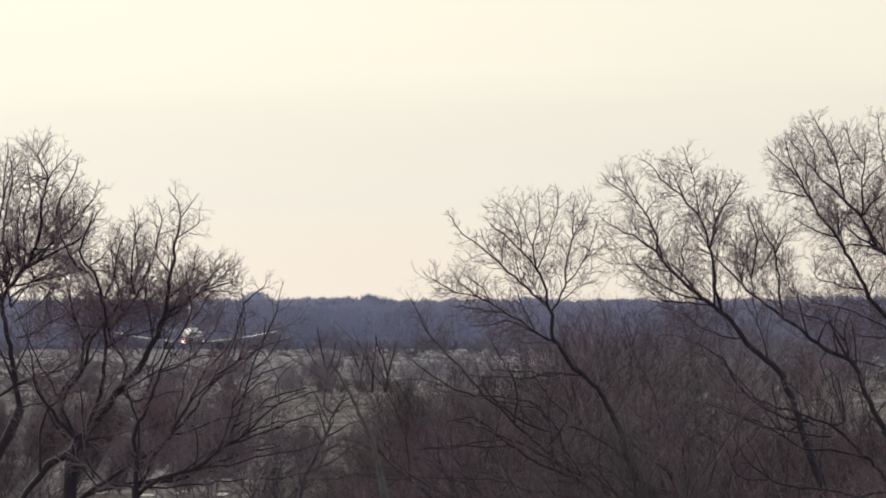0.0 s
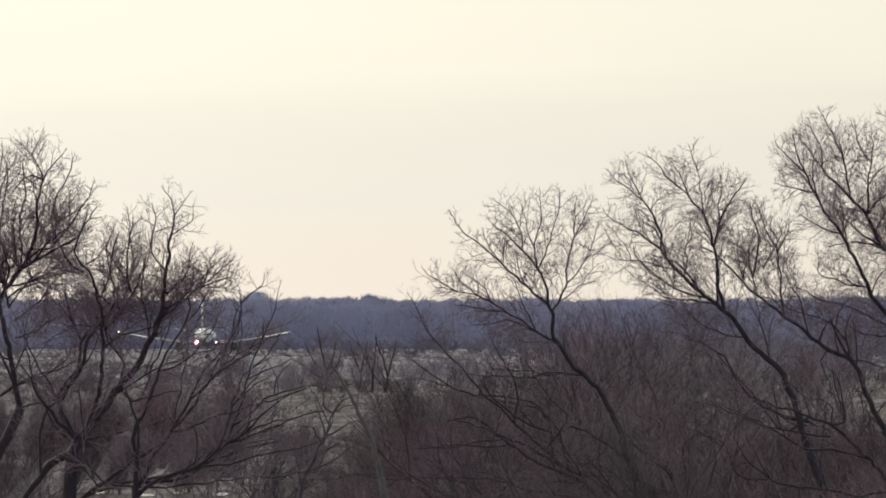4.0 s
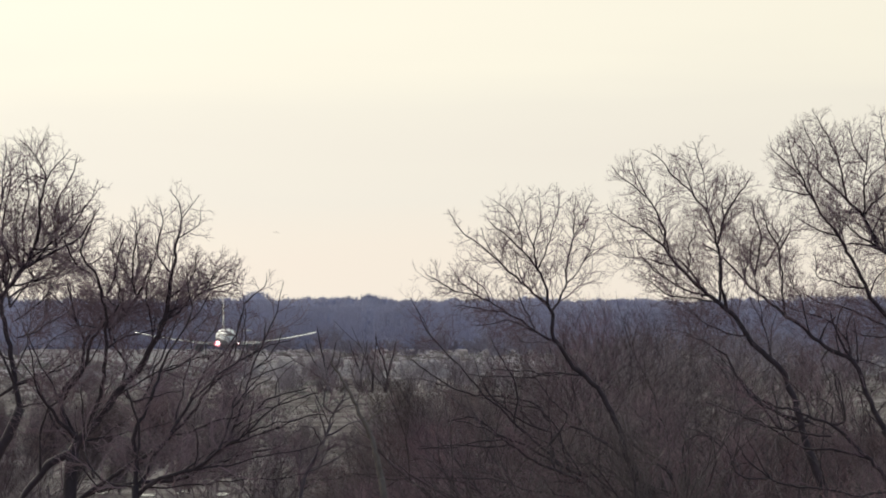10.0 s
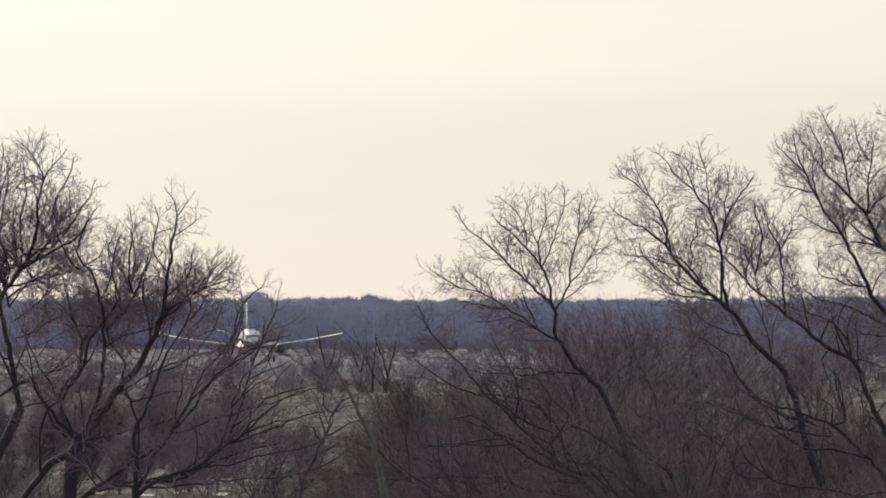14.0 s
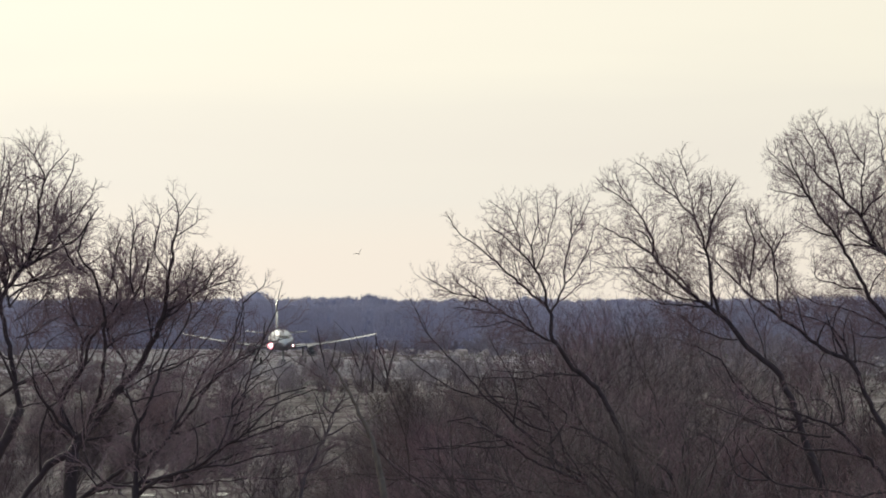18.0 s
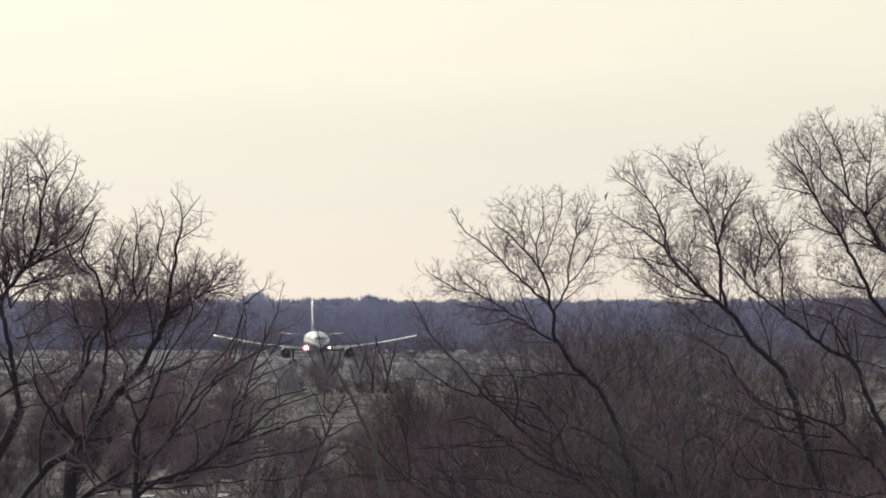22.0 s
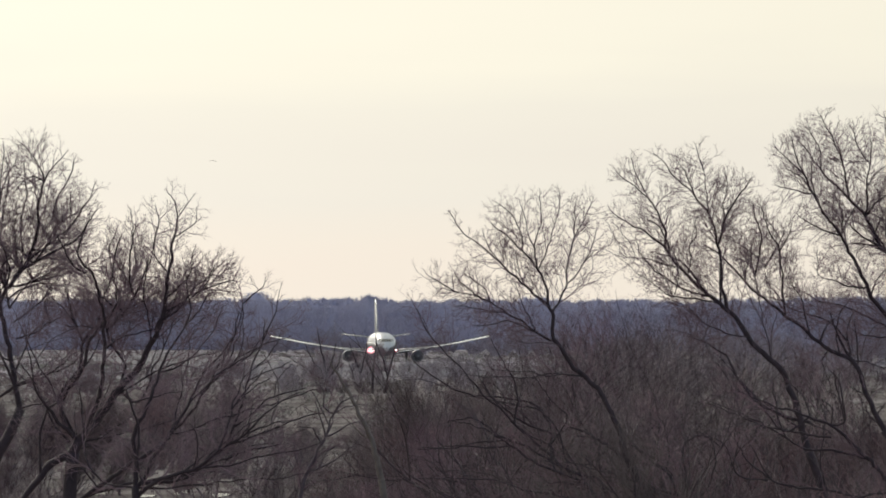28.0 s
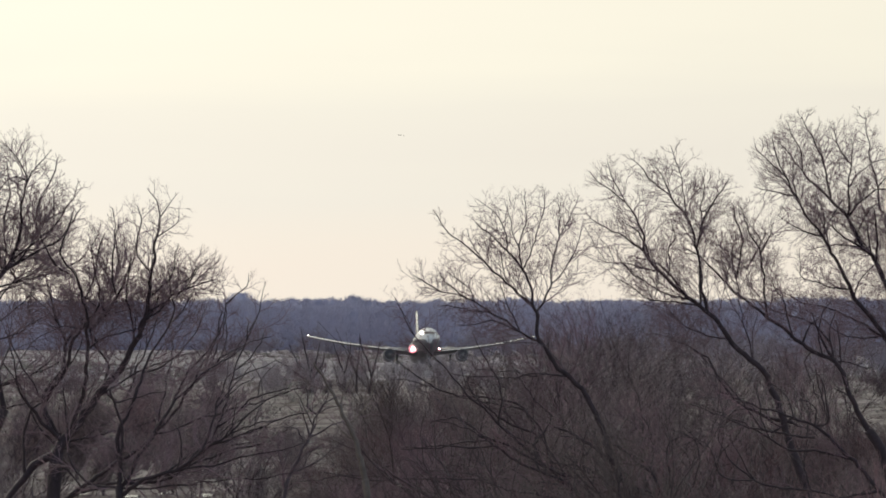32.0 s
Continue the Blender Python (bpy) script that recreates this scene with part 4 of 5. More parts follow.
def forked_tree():
    t = bare_tree(-6.40, 330.00, 0.155, 0.116, "dark forked leafless tree with a thick diagonal limb", "tree", 16, 2.0, 1.0, 1.0, BARK, (0.00, -0.00), (-0.03, 3.22), (-0.01, 5.45), (0.05, 6.13))
    limb(t, 0.093, 0.051, 0.27, (0.05, 6.13), (0.15, 6.31), (0.49, 6.76), (0.87, 7.20), (1.12, 7.54))
    limb(t, 0.058, 0.007, 0.55, (1.12, 7.54), (1.36, 7.93), (1.53, 8.27), (1.68, 8.70), (1.74, 9.14), (1.78, 9.53), (1.83, 9.87), (1.87, 10.13), (1.83, 10.38), (1.73, 10.55))
    limb(t, 0.013, 0.005, 0.80, (1.87, 10.13), (1.99, 10.31), (2.14, 10.50))
    limb(t, 0.013, 0.005, 0.80, (1.81, 9.72), (1.99, 9.87), (2.18, 10.03), (2.24, 10.23))
    limb(t, 0.076, 0.048, 0.14, (0.05, 6.18), (-0.29, 5.99), (-0.63, 5.65), (-0.82, 5.26))
    limb(t, 0.042, 0.007, 0.81, (0.13, 6.28), (-0.07, 6.52), (-0.32, 6.81), (-0.55, 7.18), (-0.65, 7.64), (-0.73, 8.07))
    limb(t, 0.042, 0.007, 1.49, (-0.01, 6.44), (-0.18, 6.99), (0.13, 7.57), (0.24, 8.02), (0.49, 8.32), (0.87, 8.66), (1.07, 9.04), (1.12, 9.41), (1.10, 9.82), (1.07, 10.16), (1.10, 10.45))
    limb(t, 0.027, 0.006, 1.49, (0.88, 7.20), (0.94, 7.68), (0.73, 7.98), (0.61, 8.46), (0.53, 8.85), (0.34, 9.14), (0.15, 9.43), (0.05, 9.72))
    limb(t, 0.027, 0.006, 1.62, (1.53, 8.27), (1.94, 8.61), (2.26, 8.93), (2.52, 9.22), (2.65, 9.35), (2.69, 9.55))
    limb(t, 0.020, 0.006, 1.08, (0.15, 6.25), (0.73, 6.42), (1.31, 6.54), (1.99, 6.76))
    limb(t, 0.020, 0.006, 1.62, (0.49, 8.32), (0.58, 8.75), (0.73, 9.14), (0.68, 9.53), (0.78, 9.87), (0.83, 10.16))
    limb(t, 0.019, 0.006, 1.62, (1.36, 7.93), (1.33, 8.46), (1.26, 8.85), (1.33, 9.24), (1.43, 9.53), (1.50, 9.82))
    limb(t, 0.019, 0.006, 1.62, (1.68, 8.70), (1.99, 9.04), (2.14, 9.33), (2.18, 9.63), (2.28, 9.82))
    limb(t, 0.018, 0.006, 1.62, (1.74, 9.14), (1.55, 9.43), (1.46, 9.72), (1.43, 9.97))
    limb(t, 0.018, 0.006, 1.62, (1.94, 8.61), (2.38, 8.99), (2.72, 9.24), (2.86, 9.37), (2.92, 9.45))
    limb(t, 0.017, 0.006, 1.62, (2.26, 8.93), (2.62, 9.04), (2.91, 9.09), (3.06, 9.14))
    limb(t, 0.018, 0.006, 1.49, (0.24, 8.02), (0.05, 8.46), (-0.05, 8.85), (-0.13, 9.24))
    limb(t, 0.016, 0.006, 1.62, (1.07, 9.04), (0.87, 9.33), (0.68, 9.72), (0.58, 10.01))
    limb(t, 0.029, 0.010, 0.50, (0.05, 6.34), (-0.05, 6.61), (-0.18, 6.96), (-0.33, 7.29), (-0.55, 7.67), (-0.67, 7.96), (-0.75, 8.17))
    limb(t, 0.044, 0.019, 0.50, (-0.18, 6.96), (-0.04, 7.19), (0.13, 7.43), (0.27, 7.69), (0.34, 8.04), (0.51, 8.24), (0.70, 8.48), (0.84, 8.68))
    limb(t, 0.024, 0.010, 0.50, (-0.01, 6.30), (-0.25, 6.56), (-0.36, 6.77), (-0.53, 7.19), (-0.69, 7.47), (-0.84, 7.69))
    limb(t, 0.044, 0.015, 0.90, (0.24, 6.44), (0.38, 6.75), (0.50, 7.12), (0.57, 7.51), (0.61, 7.90), (0.62, 8.29), (0.60, 8.63), (0.53, 8.89), (0.38, 9.18), (0.22, 9.50), (0.08, 9.74))
    limb(t, 0.034, 0.012, 1.00, (0.62, 8.24), (0.78, 8.41), (0.97, 8.59), (1.13, 8.80), (1.23, 9.08), (1.34, 9.37), (1.44, 9.66))
    limb(t, 0.019, 0.010, 1.20, (0.84, 8.68), (0.81, 8.92), (0.73, 9.16), (0.78, 9.51), (0.89, 9.85), (0.91, 10.09))
    limb(t, 0.019, 0.010, 1.20, (1.13, 8.80), (1.04, 9.12), (1.07, 9.46), (1.13, 9.80), (1.16, 10.09), (1.13, 10.32))
    limb(t, 0.019, 0.010, 0.50, (0.77, 7.07), (1.01, 7.23), (1.31, 7.41), (1.68, 7.58), (2.07, 7.73), (2.55, 7.81))
    limb(t, 0.024, 0.010, 0.60, (0.85, 7.19), (1.16, 6.98), (1.34, 7.25), (1.41, 7.51), (1.56, 7.80), (1.67, 8.06), (1.79, 8.33), (1.96, 8.50))
    limb(t, 0.019, 0.010, 1.00, (1.67, 8.62), (1.95, 8.74), (2.22, 8.97), (2.43, 9.21), (2.60, 9.43))
    limb(t, 0.044, 0.015, 0.45, (0.04, 5.22), (0.40, 5.49), (0.88, 5.81), (1.33, 6.09), (1.70, 6.36), (1.94, 6.64), (2.18, 6.91), (2.38, 7.23), (2.65, 7.50), (2.94, 7.74))
    limb(t, 0.029, 0.015, 0.40, (0.04, 5.32), (0.35, 5.45), (1.22, 5.62), (2.00, 5.73), (2.68, 6.01), (3.16, 6.16), (3.64, 6.25))
    limb(t, 0.019, 0.010, 0.60, (1.70, 6.36), (2.13, 6.52), (2.62, 6.72), (3.10, 6.84), (3.53, 6.94), (3.90, 7.10), (4.26, 7.20))
    limb(t, 0.019, 0.010, 0.60, (1.70, 6.36), (1.81, 6.75), (1.90, 7.10), (1.97, 7.48), (2.05, 7.81), (2.08, 8.12))
    limb(t, 0.019, 0.010, 0.60, (2.38, 7.23), (2.51, 7.54), (2.70, 7.82), (2.84, 8.13), (2.95, 8.52))
    limb(t, 0.029, 0.019, 0.30, (-0.60, 5.69), (-0.53, 6.19), (-0.47, 6.64), (-0.37, 6.90), (-0.20, 7.00))
    limb(t, 0.019, 0.007, 0.50, (2.38, 7.23), (2.65, 7.47), (2.94, 7.64), (3.18, 7.84), (3.36, 8.09), (3.47, 8.33))
    limb(t, 0.015, 0.007, 0.90, (2.65, 7.50), (2.84, 7.89), (2.95, 8.23), (3.02, 8.57), (2.98, 8.86))
    limb(t, 0.015, 0.007, 0.50, (2.94, 7.74), (3.23, 7.89), (3.52, 8.02), (3.76, 8.10))
    limb(t, 0.019, 0.010, 1.10, (0.38, 9.18), (0.10, 9.35), (-0.10, 9.62), (-0.24, 9.91), (-0.20, 10.17))
    limb(t, 0.019, 0.010, 1.10, (0.22, 9.50), (0.29, 9.84), (0.38, 10.13), (0.43, 10.40))
    limb(t, 0.015, 0.007, 1.10, (1.44, 9.66), (1.49, 9.90), (1.57, 10.10), (1.50, 10.34))
    fill(t, 16, 4.9, 8.6, 9.3, -18)
    fill(t, 9, 7.6, 8.8, 9.8, 20)
    fill(t, 24, 7.8, 9.0, 9.3, -14, 2.5)
    fill(t, 20, 7.2, 8.5, 9.0, -12, 2.4)
    return t.done()


def bushy_tree():
    t = bare_tree(-5.14, 324.00, 0.105, 0.067, "many-stemmed leafless tree with arching brown branches", "tree", 17, 2.2, 1.0, 1.0, BARK, (0.00, -0.01), (-0.03, 3.32), (-0.05, 5.03), (-0.05, 5.60))
    limb(t, 0.046, 0.007, 0.99, (-0.05, 5.60), (-0.07, 6.17), (-0.05, 6.60), (0.16, 6.98), (0.38, 7.51), (0.52, 7.89), (0.76, 8.27), (1.00, 8.60), (1.21, 8.89), (1.33, 9.13))
    limb(t, 0.041, 0.007, 0.88, (-0.04, 5.51), (0.52, 6.48), (0.91, 7.08), (1.11, 7.51), (1.43, 7.84), (1.67, 8.27), (1.74, 8.65), (1.78, 8.94))
    limb(t, 0.041, 0.007, 0.88, (-0.04, 5.41), (0.33, 5.70), (1.00, 5.94), (1.40, 6.19), (1.78, 6.46), (2.24, 6.63), (2.72, 6.79))
    limb(t, 0.024, 0.006, 1.10, (1.40, 6.19), (1.50, 6.56), (1.62, 7.08), (1.86, 7.51), (2.14, 7.70), (2.43, 7.81))
    limb(t, 0.024, 0.006, 1.21, (0.91, 7.08), (1.29, 7.41), (1.76, 7.78), (2.14, 7.99), (2.43, 8.18))
    limb(t, 0.024, 0.006, 0.99, (-0.05, 5.51), (-0.62, 5.70), (-0.91, 6.17), (-0.76, 6.75), (-0.52, 7.22), (-0.43, 7.70))
    limb(t, 0.020, 0.006, 1.21, (0.38, 7.51), (0.81, 7.70), (1.19, 8.08), (1.38, 8.46), (1.52, 8.75))
    limb(t, 0.020, 0.006, 0.99, (1.00, 5.94), (1.67, 5.98), (2.24, 6.17), (2.81, 6.22), (3.29, 6.46))
    limb(t, 0.020, 0.006, 0.99, (1.78, 6.46), (2.24, 6.94), (2.62, 7.13), (3.00, 7.22))
    limb(t, 0.015, 0.005, 0.77, (1.74, 8.65), (1.91, 8.82), (2.10, 8.98), (2.17, 9.11))
    limb(t, 0.015, 0.005, 0.55, (2.14, 7.99), (2.29, 8.41), (2.35, 8.73), (2.41, 8.97))
    limb(t, 0.019, 0.006, 1.10, (0.76, 8.27), (0.91, 8.56), (0.86, 8.94), (0.81, 9.22), (0.73, 9.46))
    limb(t, 0.019, 0.006, 0.99, (-0.04, 5.51), (0.81, 5.60), (1.67, 5.70), (2.43, 5.75), (3.00, 5.89))
    limb(t, 0.033, 0.010, 0.60, (0.05, 5.66), (0.81, 5.76), (1.24, 6.10), (1.48, 6.31), (1.64, 6.66), (1.78, 7.08), (1.87, 7.38), (1.96, 7.68), (2.10, 8.01), (2.15, 8.35))
    limb(t, 0.019, 0.010, 0.70, (1.48, 6.31), (1.95, 6.45), (2.43, 6.62), (2.81, 6.78), (3.14, 6.83))
    limb(t, 0.014, 0.007, 0.60, (1.87, 7.38), (2.14, 7.54), (2.42, 7.63), (2.61, 7.73))
    limb(t, 0.029, 0.019, 0.40, (-0.02, 5.71), (0.00, 6.19), (-0.02, 6.66), (-0.13, 7.00), (-0.20, 7.24))
    limb(t, 0.014, 0.007, 0.50, (1.96, 7.68), (2.19, 7.84), (2.34, 8.05), (2.42, 8.22))
    limb(t, 0.019, 0.010, 0.50, (1.64, 6.66), (1.85, 6.79), (2.14, 7.04), (2.42, 7.16), (2.81, 7.25))
    fill(t, 16, 4.6, 7.6, 8.6, -30)
    return t.done()


def arching_shrub_tree():
    t = bare_tree(3.68, 362.00, 0.085, 0.064, "low leafless tree with long bowed branches over scrub", "tree", 18, 1.2, 0.9, 1.0, BARK, (0.00, -0.12), (-0.11, 2.71), (-0.37, 4.52), (-0.75, 5.03))
    limb(t, 0.032, 0.012, 0.50, (-0.75, 5.03), (-1.38, 5.58), (-1.81, 5.96), (-2.40, 6.49), (-2.98, 7.05), (-3.51, 7.61))
    limb(t, 0.013, 0.004, 1.00, (-3.51, 7.61), (-3.83, 7.95), (-4.10, 8.46), (-4.34, 8.83), (-4.49, 9.01))
    limb(t, 0.013, 0.006, 0.80, (-3.83, 7.95), (-3.99, 8.14), (-4.21, 8.62), (-4.26, 8.78))
    limb(t, 0.036, 0.007, 0.80, (-0.72, 5.01), (-1.17, 5.42), (-1.81, 5.64), (-2.45, 6.06), (-2.77, 6.27), (-3.19, 6.43), (-3.73, 6.49))
    limb(t, 0.022, 0.007, 0.80, (-1.28, 5.48), (-1.54, 6.33), (-1.92, 6.70), (-2.66, 6.86), (-3.41, 6.97))
    limb(t, 0.022, 0.007, 0.80, (-1.81, 5.96), (-1.38, 6.54), (-1.70, 6.97), (-2.02, 7.39), (-2.18, 7.71))
    limb(t, 0.026, 0.007, 0.80, (-0.53, 4.84), (-1.28, 5.05), (-2.02, 5.16), (-2.66, 5.37), (-3.51, 5.42), (-3.94, 5.37))
    limb(t, 0.022, 0.007, 0.80, (-2.40, 6.48), (-2.29, 7.07), (-2.56, 7.61), (-2.77, 8.03), (-2.87, 8.24))
    limb(t, 0.022, 0.007, 0.70, (-2.45, 6.06), (-2.98, 6.01), (-3.51, 6.01), (-4.15, 5.96))
    limb(t, 0.032, 0.011, 0.50, (-0.96, 5.28), (-1.07, 5.47), (-1.60, 5.72), (-2.14, 6.01), (-2.46, 6.15), (-2.78, 6.36), (-3.12, 6.52), (-3.63, 6.47))
    limb(t, 0.027, 0.011, 0.50, (-1.55, 5.72), (-1.66, 6.33), (-1.85, 6.73), (-2.20, 6.86), (-2.57, 6.93), (-3.00, 6.97), (-3.53, 7.12), (-3.91, 7.35), (-4.23, 7.58))
    limb(t, 0.027, 0.011, 0.50, (-1.66, 6.17), (-2.33, 6.56), (-2.63, 6.79), (-2.87, 7.06), (-2.95, 7.33))
    limb(t, 0.016, 0.011, 0.20, (-2.46, 6.15), (-2.78, 6.13), (-3.52, 5.99), (-4.16, 5.94))
    limb(t, 0.032, 0.011, 0.40, (-0.42, 4.86), (-0.75, 5.38), (-1.17, 5.49), (-1.81, 5.75))
    fill(t, 24, 4.5, 7.5, 7.6, 35)
    return t.done()


def bowed_tree():
    t = bare_tree(8.36, 332.00, 0.117, 0.078, "low leafless tree with bowed crooked limbs in the scrub", "tree", 41, 0.9, 0.9, 1.0, BARK, (0.00, 0.06), (-0.10, 3.19), (-0.29, 4.75), (-0.44, 5.34))
    limb(t, 0.042, 0.008, 0.54, (-0.44, 5.34), (-0.71, 5.64), (-1.12, 6.12), (-1.58, 6.53), (-2.05, 6.70), (-2.47, 6.84), (-3.10, 7.10), (-3.42, 7.19))
    limb(t, 0.027, 0.007, 0.72, (-0.98, 5.97), (-1.46, 6.12), (-2.11, 6.17), (-2.44, 6.36), (-2.73, 6.53), (-3.36, 6.84), (-3.72, 6.98), (-3.95, 6.98))
    limb(t, 0.022, 0.007, 0.72, (-1.58, 6.53), (-1.40, 6.61), (-1.48, 7.09), (-1.62, 7.46), (-1.89, 7.64))
    limb(t, 0.027, 0.007, 0.72, (-0.54, 5.43), (-1.37, 5.39), (-2.15, 5.53), (-2.73, 5.63), (-3.27, 5.68), (-3.42, 6.02), (-3.50, 6.26), (-3.91, 6.46), (-4.30, 6.58))
    limb(t, 0.021, 0.007, 0.72, (-2.05, 6.70), (-2.47, 6.48), (-2.83, 6.90), (-3.01, 7.10), (-3.18, 7.29), (-3.47, 7.63), (-3.76, 7.90))
    limb(t, 0.018, 0.007, 0.72, (-2.44, 6.36), (-2.59, 6.75), (-2.62, 7.09), (-2.73, 7.41))
    limb(t, 0.018, 0.007, 0.72, (-2.73, 5.63), (-3.12, 5.97), (-3.32, 6.41), (-3.20, 6.75))
    limb(t, 0.016, 0.006, 0.72, (-1.73, 6.65), (-1.68, 6.90), (-1.81, 7.02), (-1.95, 7.02))
    limb(t, 0.020, 0.010, 0.50, (-1.66, 6.38), (-2.34, 6.47), (-2.88, 6.57), (-3.32, 6.74), (-3.81, 6.97))
    fill(t, 16, 4.8, 7.4, 7.8, 40)
    return t.done()


def low_tree():
    t = bare_tree(-2.79, 346.00, 0.081, 0.071, "low leafless scrub tree with forked crooked stems", "tree", 42, 1.2, 0.9, 1.0, GREY_BARK, (0.00, 0.00), (0.02, 2.96), (0.10, 4.59), (0.18, 5.10))
    limb(t, 0.044, 0.009, 0.80, (0.18, 5.10), (0.36, 5.66), (0.57, 6.07), (0.70, 6.31), (0.77, 6.63), (0.94, 6.88), (1.04, 7.14))
    limb(t, 0.023, 0.007, 1.00, (0.70, 6.31), (0.92, 6.40), (1.10, 6.53), (1.32, 6.55))
    limb(t, 0.023, 0.007, 1.00, (0.66, 6.24), (0.59, 6.58), (0.51, 6.88), (0.36, 7.09))
    limb(t, 0.023, 0.007, 1.00, (0.25, 5.30), (0.18, 5.71), (0.10, 6.07), (0.05, 6.42))
    limb(t, 0.021, 0.007, 1.00, (0.41, 5.73), (0.81, 5.86), (1.12, 6.07), (1.42, 6.12))
    limb(t, 0.019, 0.007, 1.00, (0.77, 6.63), (0.61, 6.83), (0.66, 7.14), (0.59, 7.32))
    fill(t, 12, 4.8, 7, 7.4, -15)
    return t.done()


def crooked_tree():
    t = bare_tree(4.93, 345.00, 0.091, 0.071, "low leafless tree with crooked limbs spreading over scrub", "tree", 43, 1.0, 0.9, 1.0, BARK, (0.00, -0.00), (-0.08, 2.98), (-0.30, 4.40), (-0.46, 4.96))
    limb(t, 0.039, 0.007, 0.72, (-0.46, 4.96), (-0.71, 5.29), (-0.94, 5.66), (-1.50, 6.13), (-1.83, 6.33))
    limb(t, 0.034, 0.007, 0.72, (-0.63, 5.16), (-1.41, 5.48), (-1.64, 5.89), (-2.24, 6.27), (-2.64, 6.38))
    limb(t, 0.029, 0.007, 0.72, (-0.76, 5.21), (-1.50, 5.52), (-2.33, 5.75), (-2.94, 5.87))
    limb(t, 0.023, 0.007, 0.72, (-0.91, 5.62), (-0.86, 6.13), (-1.01, 6.58), (-1.22, 6.89))
    limb(t, 0.029, 0.007, 0.72, (-0.46, 4.96), (-0.10, 5.52), (-0.05, 6.02), (-0.20, 6.43), (-0.46, 6.68))
    limb(t, 0.025, 0.010, 0.40, (-0.46, 5.02), (-0.59, 5.53), (-0.63, 5.94), (-0.53, 6.19), (-0.30, 6.36), (0.05, 6.12))
    limb(t, 0.046, 0.015, 0.40, (-0.71, 4.77), (-0.91, 4.97), (-1.37, 5.53), (-1.64, 5.86), (-1.93, 6.11), (-2.28, 6.34), (-2.64, 6.46))
    limb(t, 0.025, 0.010, 0.40, (-0.46, 5.02), (-0.91, 5.73), (-1.22, 5.99), (-1.52, 6.14))
    fill(t, 10, 4.8, 6.6, 7.2, 45)
    return t.done()


def pale_birch():
    t = bare_tree(-0.95, 385.00, 0.085, 0.072, "pale-barked leaning young tree in the scrub", "tree", 21, 0.6, 1.0, 1.0, PALE_BARK, (0.00, 0.00), (-0.06, 2.60), (-0.23, 4.85), (-0.29, 5.19))
    limb(t, 0.068, 0.020, 0.30, (-0.29, 5.19), (-0.39, 5.62), (-0.50, 5.98), (-0.62, 6.32), (-0.79, 6.66), (-1.00, 7.00), (-1.20, 7.34), (-1.31, 7.56))
    limb(t, 0.020, 0.007, 0.60, (-0.50, 5.98), (-0.68, 6.09), (-0.88, 6.30), (-1.06, 6.41))
    limb(t, 0.018, 0.007, 0.60, (-0.79, 6.66), (-0.68, 7.00), (-0.51, 7.28), (-0.43, 7.56))
    limb(t, 0.018, 0.007, 0.60, (-0.62, 6.32), (-0.36, 6.55), (-0.18, 6.83), (-0.11, 7.11))
    limb(t, 0.016, 0.007, 0.60, (-1.00, 7.00), (-1.25, 7.02), (-1.47, 7.16), (-1.68, 7.25))
    return t.done()


def fan_tree():
    t = bare_tree(-12.48, 2080.00, 0.159, 0.135, "small leafless tree spreading in a fan on the field", "tree", 22, 2.2, 2.9, 2.2, BARK, (0.00, -0.00), (-0.12, 1.22), (-0.18, 2.14))
    limb(t, 0.139, 0.034, 1.50, (-0.18, 2.14), (-0.43, 3.67), (-0.80, 5.07), (-1.04, 6.30), (-1.22, 7.34))
    limb(t, 0.106, 0.034, 1.50, (-0.18, 2.02), (0.49, 3.36), (0.80, 4.58), (0.86, 5.81))
    limb(t, 0.101, 0.034, 1.20, (-0.12, 1.40), (-1.22, 1.83), (-2.45, 2.75), (-3.67, 3.54), (-4.59, 4.28))
    limb(t, 0.090, 0.034, 1.50, (-0.18, 2.02), (-1.41, 3.24), (-2.08, 4.46), (-2.45, 5.50))
    limb(t, 0.101, 0.034, 1.50, (0.00, 1.65), (0.73, 2.44), (1.22, 3.36), (1.47, 4.58))
    return t.done()


def fork_tree():
    t = bare_tree(-6.29, 2075.00, 0.146, 0.128, "small forked leafless tree on the field", "tree", 23, 2.2, 2.9, 1.8, BARK, (0.00, 0.02), (0.18, 0.93), (0.31, 1.66))
    limb(t, 0.116, 0.034, 1.20, (0.31, 1.66), (0.06, 2.76), (-0.43, 4.29), (-0.85, 5.51), (-1.04, 6.55))
    limb(t, 0.116, 0.034, 1.20, (0.31, 1.66), (0.73, 3.37), (1.10, 4.90), (1.22, 5.94))
    return t.done()


def thin_tree():
    t = bare_tree(-8.85, 2090.00, 0.135, 0.123, "thin leafless tree on the field", "tree", 24, 2.2, 2.9, 1.8, BARK, (0.00, 0.02), (-0.06, 1.18), (-0.12, 2.11))
    limb(t, 0.106, 0.034, 1.50, (-0.12, 2.11), (0.18, 3.34), (0.49, 4.57), (0.61, 5.80))
    limb(t, 0.091, 0.034, 1.50, (-0.12, 1.98), (-0.61, 3.34), (-1.11, 4.75), (-1.35, 5.80))
    return t.done()


def slim_tree():
    t = bare_tree(-7.67, 2085.00, 0.135, 0.123, "slim leafless tree on the field", "tree", 25, 2.2, 2.9, 1.8, BARK, (0.00, -0.02), (0.06, 1.20), (0.06, 2.12))
    limb(t, 0.106, 0.034, 1.50, (0.06, 2.12), (0.25, 3.66), (0.37, 5.07), (0.31, 6.29))
    limb(t, 0.091, 0.034, 1.50, (0.06, 1.82), (-0.43, 3.35), (-0.55, 4.45))
    return t.done()


# ---- the aircraft ----
WINGS = []


